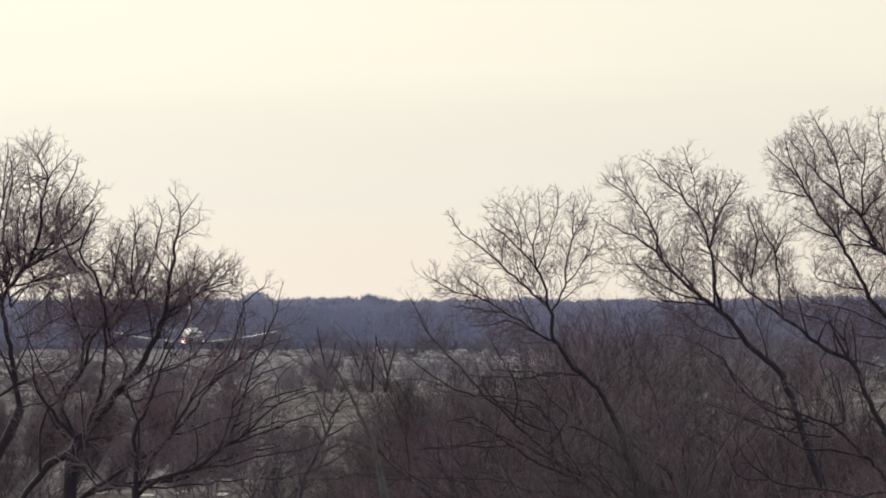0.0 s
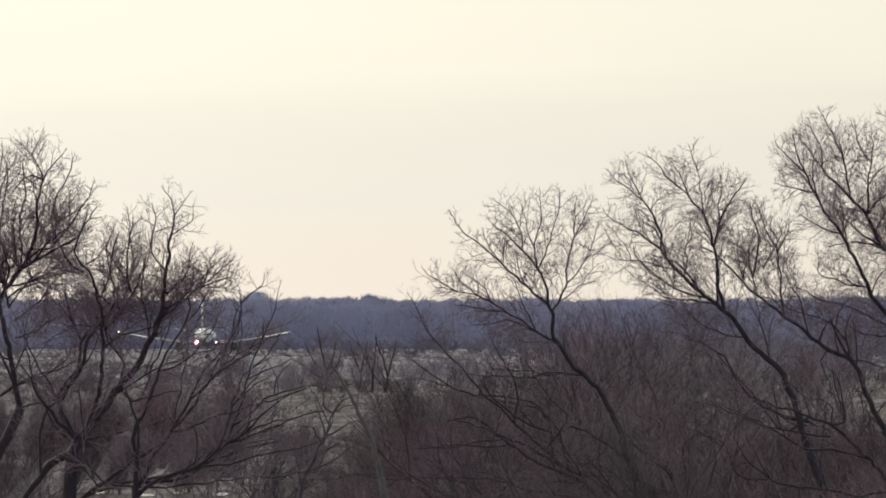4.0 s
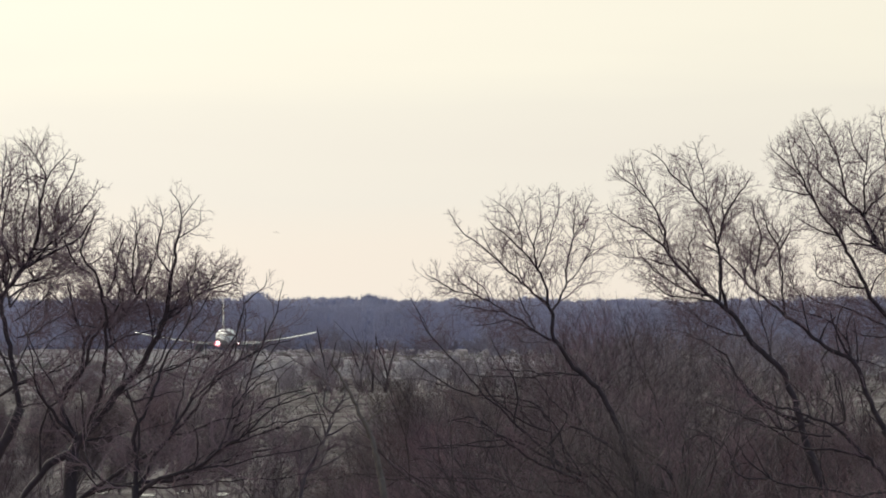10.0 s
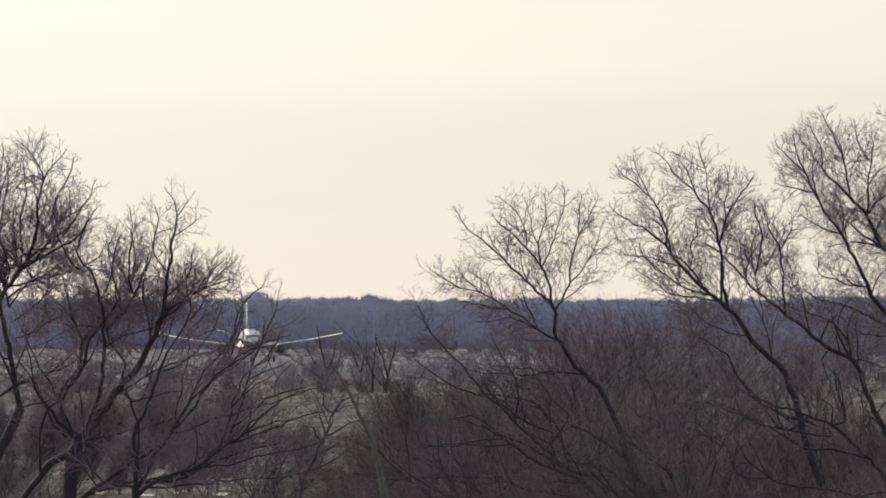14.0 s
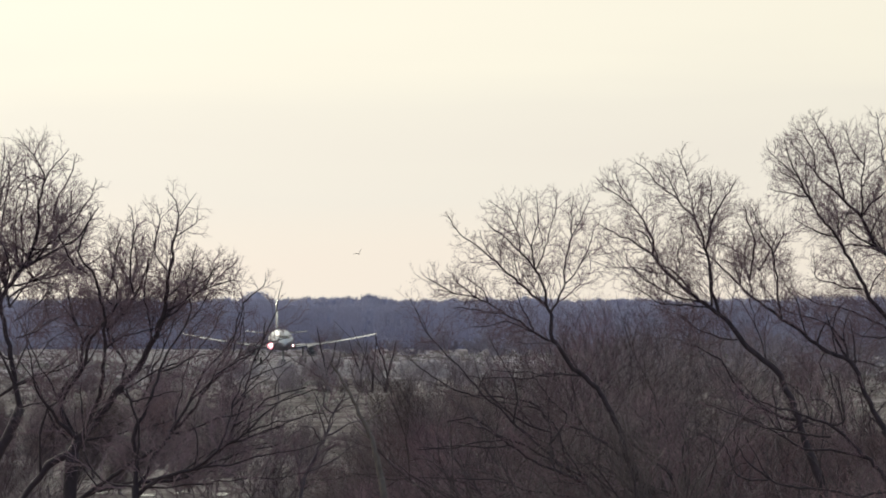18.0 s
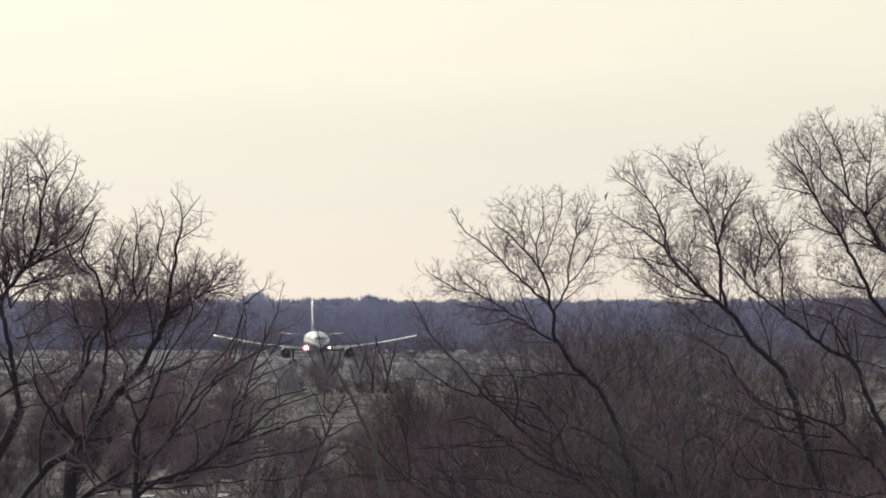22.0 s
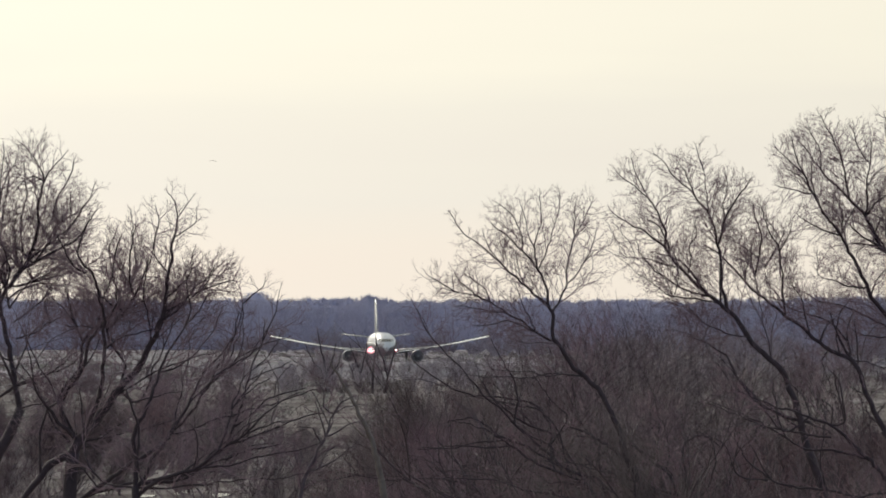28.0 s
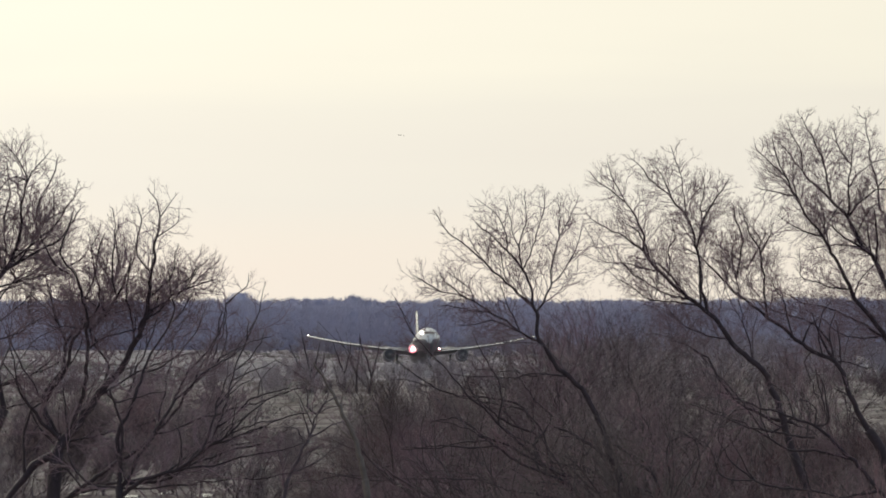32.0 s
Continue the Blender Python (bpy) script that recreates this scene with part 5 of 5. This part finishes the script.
def airliner():
    jet = tagged(new("airliner"), "white twin-engined jet airliner with landing lights on, rolling on the runway", "airplane")

    def ring(y, r, zc, n=28, sx=1.0):
        return [(r * sx * math.cos(2 * math.pi * k / n), y, zc + r * math.sin(2 * math.pi * k / n)) for k in range(n)]

    body = [(-16.6, 0.06, 3.45), (-16.3, 0.42, 3.48), (-15.6, 0.86, 3.56), (-14.4, 1.27, 3.70), (-12.8, 1.58, 3.88), (-11.0, 1.73, 4.02), (-9.0, 1.76, 4.06),
            (8.0, 1.76, 4.06), (11.5, 1.65, 4.17), (15.0, 1.32, 4.46), (18.5, 0.80, 4.85), (20.8, 0.3, 5.10)]
    hull = part("fuselage", loft([ring(*b) for b in body]), WHITE, jet, "glossy white fuselage")
    # grey shell over the lower half of the hull
    keel = [[(1.012 * r * math.cos(a), y, zc + 1.012 * r * math.sin(a)) for a in [math.pi * (0.95 + 1.1 * k / 16) for k in range(17)]] + [(0, y, zc - 0.3 * r)] for y, r, zc in body[1:-1]]
    part("belly", loft(keel), BELLY, hull, "grey underside")
    for k, (x0, x1) in enumerate(((-1.12, -0.76), (-0.73, -0.39), (-0.36, -0.03), (0.03, 0.36), (0.39, 0.73), (0.76, 1.12))):
        def skin(x, z):
            best = -16.0
            for (ya, ra, za), (yb, rb, zb) in zip(body, body[1:]):
                for j in range(12):
                    t = j / 12
                    r, zc, y = ra + (rb - ra) * t, za + (zb - za) * t, ya + (yb - ya) * t
                    if x * x + (z - zc) ** 2 <= r * r:
                        return y - 0.16
            return best
        quad = [(x0, 4.46), (x1, 4.46), (x1 * 0.94, 4.86), (x0 * 0.94, 4.86)]
        front = [(x, skin(x, z), z) for x, z in quad]
        back = [(x, y + 0.35, z) for x, y, z in front]
        part("cockpit_window", loft([front, back]), GLASS_DARK, hull, "dark cockpit window", False)

    def foil(chord, thick, n=9):
        up = [(chord * (j / n) ** 1.5, thick * chord * 1.5 * math.sqrt(max(0, (j / n) ** 1.5)) * (1 - (j / n) ** 1.5) + 0.004) for j in range(n + 1)]
        return up + [(c, -0.5 * t) for c, t in reversed(up[1:-1])]

    for side in (-1, 1):
        stations = [(1.2, -6.2, 2.75, 7.2, 0.13), (6.2, -2.6, 3.3, 4.2, 0.115), (11.5, 0.7, 4.05, 2.9, 0.11), (15.8, 3.2, 4.86, 1.8, 0.10), (16.6, 3.75, 5.05, 1.25, 0.09)]
        wing = part("wing", loft([[(side * x, y + c, z + t) for c, t in foil(ch, th)] for x, y, z, ch, th in stations]), GREY, jet, "light grey swept wing")
        edge = [[(side * x, y + 0.02 + dy, z + dz) for dy, dz in ((0.75, 0.19), (0.35, 0.165), (0.12, 0.11), (-0.02, 0.05), (-0.08, 0.0), (-0.02, -0.04), (0.25, -0.05))] for x, y, z, ch, th in stations]
        WINGS.append((side, wing))
        part("slat", loft(edge), EDGE, wing, "bright white leading edge")
        tail = [(0.5, 14.8, 5.0, 3.6, 0.10), (5.2, 17.9, 5.55, 1.5, 0.09)]
        stab = part("tailplane", loft([[(side * x, y + c, z + t) for c, t in foil(ch, th)] for x, y, z, ch, th in tail]), GREY, jet, "grey horizontal tailplane")
        part("leading_edge", loft([[(side * x, y - 0.05 + dy, z + dz) for dy, dz in ((0.15, 0.07), (-0.03, 0.0), (0.15, -0.05))] for x, y, z, ch, th in tail]), POLISHED, stab)
        # engine
        ex, ez = side * 5.2, 2.3

        def eng(y, r):
            return [(ex + 0.76 * r * math.cos(2 * math.pi * k / 24), y, ez + 0.76 * r * math.sin(2 * math.pi * k / 24)) for k in range(24)]

        cowl = part("engine", loft([eng(-5.6, 0.86), eng(-6.5, 0.92), eng(-6.75, 1.02), eng(-6.55, 1.14), eng(-5.8, 1.22), eng(-4.4, 1.2), eng(-3.2, 1.0), eng(-2.4, 0.7)], False), DULL, jet, "grey engine cowling")
        part("intake_lip", loft([eng(-6.4, 0.93), eng(-6.6, 0.95), eng(-6.78, 1.03), eng(-6.6, 1.145), eng(-6.4, 1.18)], False), DULL, cowl, "grey intake ring")
        part("fan", loft([eng(-6.62, 0.9), eng(-6.5, 0.9)]), FAN, cowl, "grey fan face")
        part("spinner", loft([eng(-6.85, 0.03), eng(-6.75, 0.16), eng(-6.6, 0.26)]), DULL, cowl)
        part("pylon", loft([[(ex - 0.16, y, z) for y, z in ((-5.6, 2.8), (-1.6, 3.1), (-1.4, 2.4), (-4.6, 2.6))], [(ex + 0.16, y, z) for y, z in ((-5.6, 2.8), (-1.6, 3.1), (-1.4, 2.4), (-4.6, 2.6))]]), GREY, cowl)
        # landing light in the wing root
        lamp = bmesh.new()
        bmesh.ops.create_uvsphere(lamp, u_segments=14, v_segments=8, radius=0.22 if side < 0 else 0.10, matrix=Matrix.Translation((side * 1.9, -6.35, 3.15)))
        if side < 0:
            bmesh.ops.create_uvsphere(lamp, u_segments=14, v_segments=8, radius=0.15, matrix=Matrix.Translation((-1.5, -6.4, 3.32)))
        light = part("landing_light", lamp, LAMP, jet, "lit landing light in the wing root")
        # added glowing disc in place of the lamp's glare, not an aircraft part
        halo = bmesh.new()
        bmesh.ops.create_circle(halo, cap_ends=True, segments=20, radius=0.56 if side < 0 else 0.18, matrix=Matrix.Translation((side * 1.9, -6.33, 3.12)) @ Matrix.Rotation(radians(90), 4, "X"))
        part("lens_cover", halo, GLARE_RED, light, "rosy glowing disc standing for the lamp's glare")
        gear(jet, side * 3.8, 0.0, 0.57, 0.46, 2.9, "main_gear")
    fin = [[(dx, y, z) for dx, y in ((0, y0), (w, y0 + 0.9), (w * 0.6, y1), (-w * 0.6, y1), (-w, y0 + 0.9))] for z, y0, y1, w in ((5.5, 12.6, 19.2, 0.17), (8.2, 15.6, 20.2, 0.13), (10.7, 18.3, 21.0, 0.08), (10.95, 18.8, 20.9, 0.04))]
    tailfin = part("tail_fin", loft(fin), TAIL, jet, "pale upright tail fin")
    part("leading_edge", loft([[(dx, y0 - 0.06 + dy, z) for dx, dy in ((-0.08, 0.22), (0, 0), (0.08, 0.22))] for z, y0 in ((5.6, 12.6), (8.2, 15.6), (10.7, 18.3))]), POLISHED, tailfin)
    gear(jet, 0.0, -12.6, 0.38, 0.25, 2.4, "nose_gear")
    return jet


def gear(jet, x, y, r, gap, top, name):
    tb = Tubes()
    tb.tube([Vector((x, y, r)), Vector((x, y, top))], [0.14, 0.17], 10)
    tb.tube([Vector((x - gap, y, r)), Vector((x + gap, y, r))], [0.07, 0.07], 8)
    leg = piece(name, tb.mesh(name, STEEL), jet)
    for s in (-1, 1):
        def disc(dx, rr):
            return [(x + s * gap + dx, y + rr * math.cos(2 * math.pi * k / 20), r + rr * math.sin(2 * math.pi * k / 20)) for k in range(20)]
        part("wheel", loft([disc(-0.16, r * 0.8), disc(-0.13, r), disc(0.13, r), disc(0.16, r * 0.8)]), RUBBER, leg, "black tyre")


JET = airliner()


# ---- birds ----
def bird(span):
    """A gull-like bird: body with tail, and two bent wings hinged at the shoulders. Returns the bird and its wings."""
    root = tagged(new("bird"), "dark gull-like bird flying over the field", "bird", "birds in flight")
    tb = Tubes()
    s = span
    tb.tube([Vector((0, y * s, z * s)) for y, z in ((-0.22, 0.0), (-0.17, 0.012), (-0.08, 0.0), (0.05, 0.0), (0.16, 0.004), (0.26, 0.01))], [r * s for r in (0.008, 0.035, 0.055, 0.06, 0.035, 0.012)], 10)
    piece("body", tb.mesh("body", FEATHER), root)
    wings = []
    for side in (-1, 1):
        st = [(0.03, -0.10, 0.0, 0.22), (0.22, -0.14, 0.05, 0.21), (0.38, -0.08, 0.03, 0.15), (0.5, 0.04, 0.0, 0.05)]
        rings = [[(side * x * s, y * s, z * s + 0.02 * s), (side * x * s, (y + c) * s, z * s), (side * x * s, (y + c * 0.4) * s, z * s - 0.02 * s)] for x, y, z, c in st]
        wings.append((side, part("wing", loft(rings), FEATHER, root, "narrow bent wing")))
    return root, wings


BIRDS = [bird(0.9), bird(1.5), bird(1.5), bird(1.1)]

STEMS = {"round": round_headed_tree(), "leaning": leaning_tree(), "spreading": spreading_tree(), "tall": tall_crowned_tree(), "grey": grey_tree(),
         "forked": forked_tree(), "bushy": bushy_tree(), "arching": arching_shrub_tree(), "birch": pale_birch()}
STEMS.update({"bowed": bowed_tree(), "low": low_tree(), "crooked": crooked_tree()})
for young in (fan_tree, fork_tree, thin_tree, slim_tree):
    young()


# ---- what moves ----
def sway(stem, rows, share=1.0):
    """Wind: the stem leans about its foot by so many degrees, to the right where positive."""
    x, y, z = stem.location
    walk(stem, [(t, pose(x, y, z, 0, a * share, 0)) for t, a in rows])


def motions():
    gust_a = [(0, 0.35), (0.5, -0.05), (1, -0.54), (1.5, 0.02), (2, -0.79), (2.5, -1.93), (3, -1.60), (3.5, 0.35), (4.1, 0.73), (4.7, -0.52), (5.5, -0.79), (6, -1.54), (6.5, -0.99), (7, 1.31), (7.5, -0.54), (8, -0.29), (8.5, 0.02), (9, 0.02), (9.5, -0.24), (10, 0.60), (10.5, -0.29), (11, -0.70), (11.5, 0.35), (12, 0.91), (12.5, 0.84), (13, 0.26), (13.5, 1.80), (14, 1.95), (14.5, 1.86), (15.1, 1.95), (15.8, 0.34), (16.5, 0.17), (17, 1.11), (17.5, 1.02), (18, -0.06), (18.5, 0.53), (19, 2.26), (19.5, 2.02), (20, 1.06), (20.5, 1.71), (21, 2.76), (21.5, 2.51), (22, 1.31), (22.5, 1.86), (23, 1.65), (23.5, 1.31), (24, 0.65), (24.5, 1.16), (25, 0.65), (25.5, -0.54), (26.1, -0.90), (26.8, 0.08), (27.5, -0.14), (28, 0.75), (28.5, -0.39), (29, -0.54), (29.5, -0.54), (30, 0.65), (30.5, -0.29), (31, -1.19), (31.5, 0.34), (32, 1.00)]
    gust_b = [(0, 0.27), (0.5, -0.34), (1, 1.14), (1.5, 1.28), (2, -1.28), (2.5, -1.03), (3, 0.66), (3.5, 0.40), (4.1, 1.46), (4.7, 0.08), (5.5, 0.33), (6, 0.28), (6.5, 2.17), (7, 0.06), (7.5, -0.82), (8, 1.68), (8.5, 1.35), (9, -0.01), (9.5, 0.87), (10, 2.36), (10.5, -0.14), (11, -0.48), (11.5, 1.07), (12, 2.90), (12.5, 0.53), (13, 0.87), (13.5, 3.37), (14, 2.90), (14.5, 1.21), (15.1, 1.97), (15.8, 0.28), (16.5, 0.75), (17, 2.24), (17.5, 2.18), (18, -0.87), (18.5, 1.02), (19, 4.61), (19.5, 1.49), (20, 0.62), (20.5, 3.24), (21, 4.26), (21.5, 1.48), (22, 2.43), (22.5, 3.30), (23, 2.02), (23.5, 0.66), (24, 2.02), (24.5, 2.50), (25, -0.40), (25.5, -0.01), (26.1, -0.22), (26.8, 1.63), (27.5, 1.68), (28, 2.56), (28.5, -1.76), (29, -1.36), (29.5, 2.36), (30, 0.53), (30.5, -1.50), (31, 1.07), (31.5, 1.88), (32, 1.09)]
    gust_c = [(0, -0.50), (0.5, 0.61), (1, 0.96), (1.5, 0.56), (2, -0.21), (2.5, -0.43), (3, -0.50), (3.5, 0.88), (4.1, 1.48), (4.7, 0.72), (5.5, 0.88), (6, 0.88), (6.5, 0.02), (7, -0.87), (7.5, 0.61), (8, 0.36), (8.5, -0.60), (9, -0.04), (9.5, 0.73), (10, 0.16), (10.5, -0.40), (11, 0.16), (11.5, 0.58), (12, 0.93), (12.5, 0.16), (13, 0.93), (13.5, 1.48), (14, 1.48), (14.5, 1.48), (15.1, 1.60), (15.8, 0.30), (16.5, 0.21), (17, 0.95), (17.5, 0.92), (18, -0.61), (18.5, 0.34), (19, 2.13), (19.5, 0.57), (20, 0.14), (20.5, 1.45), (21, 1.96), (21.5, 0.57), (22, 1.05), (22.5, 1.48), (23, 0.84), (23.5, 0.16), (24, 0.84), (24.5, 1.08), (25, -0.37), (25.5, -0.18), (26.1, -0.32), (26.8, 0.67), (27.5, 0.67), (28, 1.11), (28.5, -1.05), (29, -0.85), (29.5, 1.01), (30, 0.09), (30.5, -0.92), (31, 0.37), (31.5, 0.77), (32, 0.37)]
    gust_d = [(0, 0.83), (0.5, 1.48), (1, 1.24), (1.5, 1.04), (2, -0.04), (2.5, -0.89), (3, -0.89), (3.5, -0.89), (4.1, -0.35), (4.7, -0.89), (5.5, -0.69), (6, -0.69), (6.5, -0.04), (7, -0.45), (7.5, -1.10), (8, -0.67), (8.5, -0.67), (9, -0.04), (9.5, 0.42), (10, 0.42), (10.5, 0.62), (11, -0.22), (11.5, -0.22), (12, -0.22), (12.5, -0.22), (13, -0.24), (13.5, -0.24), (14, -0.24), (14.5, -0.24), (15.1, 0.24), (15.8, -0.35), (16.5, 0.03), (17, -0.28), (17.5, -0.19), (18, 0.07), (18.5, -0.01), (19, -0.47), (19.5, -0.19), (20, -0.69), (20.5, 0.03), (21, 0.12), (21.5, 0.52), (22, 0.61), (22.5, 0.84), (23, 0.75), (23.5, 0.75), (24, 0.52), (24.5, 0.52), (25, 0.75), (25.5, 0.75), (26.1, 0.06), (26.8, 0.20), (27.5, -0.47), (28, -0.07), (28.5, -0.07), (29, -0.16), (29.5, -0.47), (30, -0.07), (30.5, 0.07), (31, -0.25), (31.5, -0.16), (32, -0.28)]
    gust_e = [(0, 0.18), (0.5, 0.18), (1, 0.49), (1.5, 0.49), (2, -1.08), (2.5, -1.69), (3, -1.17), (3.5, -1.69), (4.1, -1.25), (4.7, -1.90), (5.5, -1.84), (6, -1.17), (6.5, -1.48), (7, -0.80), (7.5, -1.69), (8, -1.54), (8.5, -1.69), (9, -0.03), (9.5, -1.17), (10, 0.49), (10.5, -1.69), (11, -1.23), (11.5, -1.32), (12, -0.86), (12.5, -1.38), (13, -0.50), (13.5, -0.86), (14, -0.65), (14.5, -0.71), (15.1, -0.19), (15.8, -0.74), (16.5, -0.34), (17, -0.86), (17.5, -0.71), (18, -0.27), (18.5, -0.39), (19, -1.17), (19.5, -0.71), (20, -1.54), (20.5, -0.34), (21, -0.18), (21.5, 0.49), (22, 0.64), (22.5, 1.01), (23, 0.86), (23.5, 0.86), (24, 0.49), (24.5, 0.49), (25, 0.86), (25.5, 0.86), (26.1, -0.07), (26.8, -0.22), (27.5, -1.17), (28, -0.50), (28.5, -0.50), (29, -0.65), (29.5, -1.17), (30, -0.50), (30.5, -0.27), (31, -0.80), (31.5, -0.66), (32, -0.86)]
    sway(STEMS["round"], gust_a)
    sway(STEMS["leaning"], gust_b)
    sway(STEMS["spreading"], gust_b, 0.6)
    sway(STEMS["tall"], gust_c)
    sway(STEMS["grey"], gust_d)
    sway(STEMS["forked"], gust_e)
    sway(STEMS["bushy"], gust_e, 0.4)
    sway(STEMS["arching"], gust_a, 0.4)
    sway(STEMS["birch"], gust_e, 0.25)
    sway(STEMS["bowed"], gust_b, 0.15)
    sway(STEMS["crooked"], gust_a, 0.15)
    sway(STEMS["low"], gust_d, 0.3)
    # take-off run: seconds, across, along, heading, nose up
    run = [
        (0, -49.22, 3777.4, 2.60, 0.00),
        (3, -46.57, 3708.2, 2.60, 0.00),
        (7, -42.65, 3606.9, 2.60, 0.00),
        (9, -40.85, 3552.3, 2.60, 0.00),
        (11, -38.45, 3495.2, 2.60, 0.00),
        (13, -35.87, 3435.5, 2.60, 0.00),
        (15, -32.44, 3373.2, 2.60, 0.00),
        (17, -29.29, 3308.4, 2.60, 0.00),
        (19, -26.02, 3240.9, 2.60, 0.00),
        (21, -22.48, 3170.9, 2.60, 0.00),
        (23, -18.77, 3098.2, 2.60, 0.00),
        (25, -14.85, 3023.0, 2.60, 0.00),
        (28, -9.31, 2905.4, 2.90, 0.00),
        (29, -7.24, 2864.9, 3.05, 0.00),
        (29.5, -6.10, 2844.4, 3.13, 0.30),
        (30, -5.15, 2823.7, 3.00, 1.00),
        (30.5, -4.04, 2802.9, 3.08, 2.00),
        (31, -3.00, 2781.9, 3.10, 3.20),
        (31.5, -1.65, 2760.8, 3.05, 4.30),
        (32, -0.45, 2739.4, 2.95, 5.20)]
    walk(JET, [(t, pose(x, y, 0, -up, 0, turn)) for t, x, y, turn, up in run])
    # the wings bend upward as they take the weight
    for side, wing in WINGS:
        walk(wing, [(t, pose(0, 0, 0) @ Matrix.Translation((side * 1.7, 0, 2.9)) @ pose(0, 0, 0, 0, -side * flex, 0) @ Matrix.Translation((-side * 1.7, 0, -2.9)))
                    for t, flex in ((0, 0), (20, 0.1), (26, 0.4), (29, 0.9), (30, 1.4), (31, 2.3), (32, 3.1))])
    flights = [
        [(0, -163.4, 3300, 11.99), (7, -66.0, 3100, 13.61), (8.6, -44.5, 3000, 17.41), (9.6, -31.1, 3000, 19.97), (10, -26.0, 3000, 21.29), (10.4, -21.1, 3000, 21.56), (10.8, -15.4, 2950, 21.60), (11.2, -9.7, 2900, 21.72), (11.5, -5.7, 2850, 22.00), (11.8, -1.6, 2850, 22.25), (12.4, 6.7, 2800, 22.50), (14, 30.1, 2800, 23.82), (17, 80.7, 2700, 24.86), (32, 334.8, 2700, 28.83)],
        [(0, 97.0, 3600, 3.84), (10, 32.5, 3500, 5.00), (15, -9.4, 3400, 5.60), (16.6, -13.9, 3200, 7.18), (17.2, -13.7, 3000, 10.79), (17.5, -12.9, 2900, 12.94), (18, -11.8, 2700, 16.92), (18.5, -12.8, 2500, 19.38), (19, -17.4, 2400, 20.71), (19.2, -19.8, 2400, 21.21), (19.5, -24.1, 2400, 21.77), (19.8, -28.7, 2400, 22.34), (20.4, -37.7, 2400, 22.90), (22, -69.5, 2400, 23.75), (32, -267.1, 2400, 26.57)],
        [(0, -298.6, 3000, 4.62), (17, -75.4, 2900, 4.75), (18.6, -42.3, 2800, 8.17), (19.4, -25.2, 2700, 12.79), (19.6, -21.3, 2700, 13.90), (19.8, -17.2, 2700, 15.09), (20, -13.5, 2700, 16.68), (20.2, -9.8, 2700, 17.95), (20.5, -4.4, 2700, 20.09), (20.8, 1.0, 2700, 22.56), (21.3, 9.6, 2700, 24.70), (22.5, 33.0, 2700, 25.26), (25, 80.7, 2700, 25.65), (32, 215.7, 2700, 28.83)],
        [(0, -243.2, 3200, 21.30), (24, -70.3, 2900, 23.09), (26, -48.9, 2800, 26.29), (27.5, -35.0, 2700, 29.07), (28, -32.3, 2700, 30.18), (28.4, -29.8, 2700, 31.13), (29, -24.9, 2700, 32.80), (29.5, -21.2, 2700, 32.64), (30, -17.0, 2700, 32.64), (30.5, -13.1, 2700, 32.40), (31, -9.7, 2700, 32.40), (31.5, -7.4, 2700, 33.36), (32, -3.7, 2700, 33.75)]]
    for i, ((root, wings), flight) in enumerate(zip(BIRDS, flights)):
        rows = []
        for k, (t, x, y, z) in enumerate(flight):
            a, b = flight[max(k - 1, 0)], flight[min(k + 1, len(flight) - 1)]
            heading = max(-40, min(40, math.degrees(math.atan2(b[1] - a[1], 60))))
            rows.append((t, pose(x, y, z, 0, (6, -32, -68, 6)[i], heading)))
        walk(root, rows)
        for side, wing in wings:
            walk(wing, [(k * 0.1, pose(0, 0, 0, 0, -side * (8 + 26 * math.sin(k * 0.1 * (13 + i) + i)), 0)) for k in range(321)])


motions()
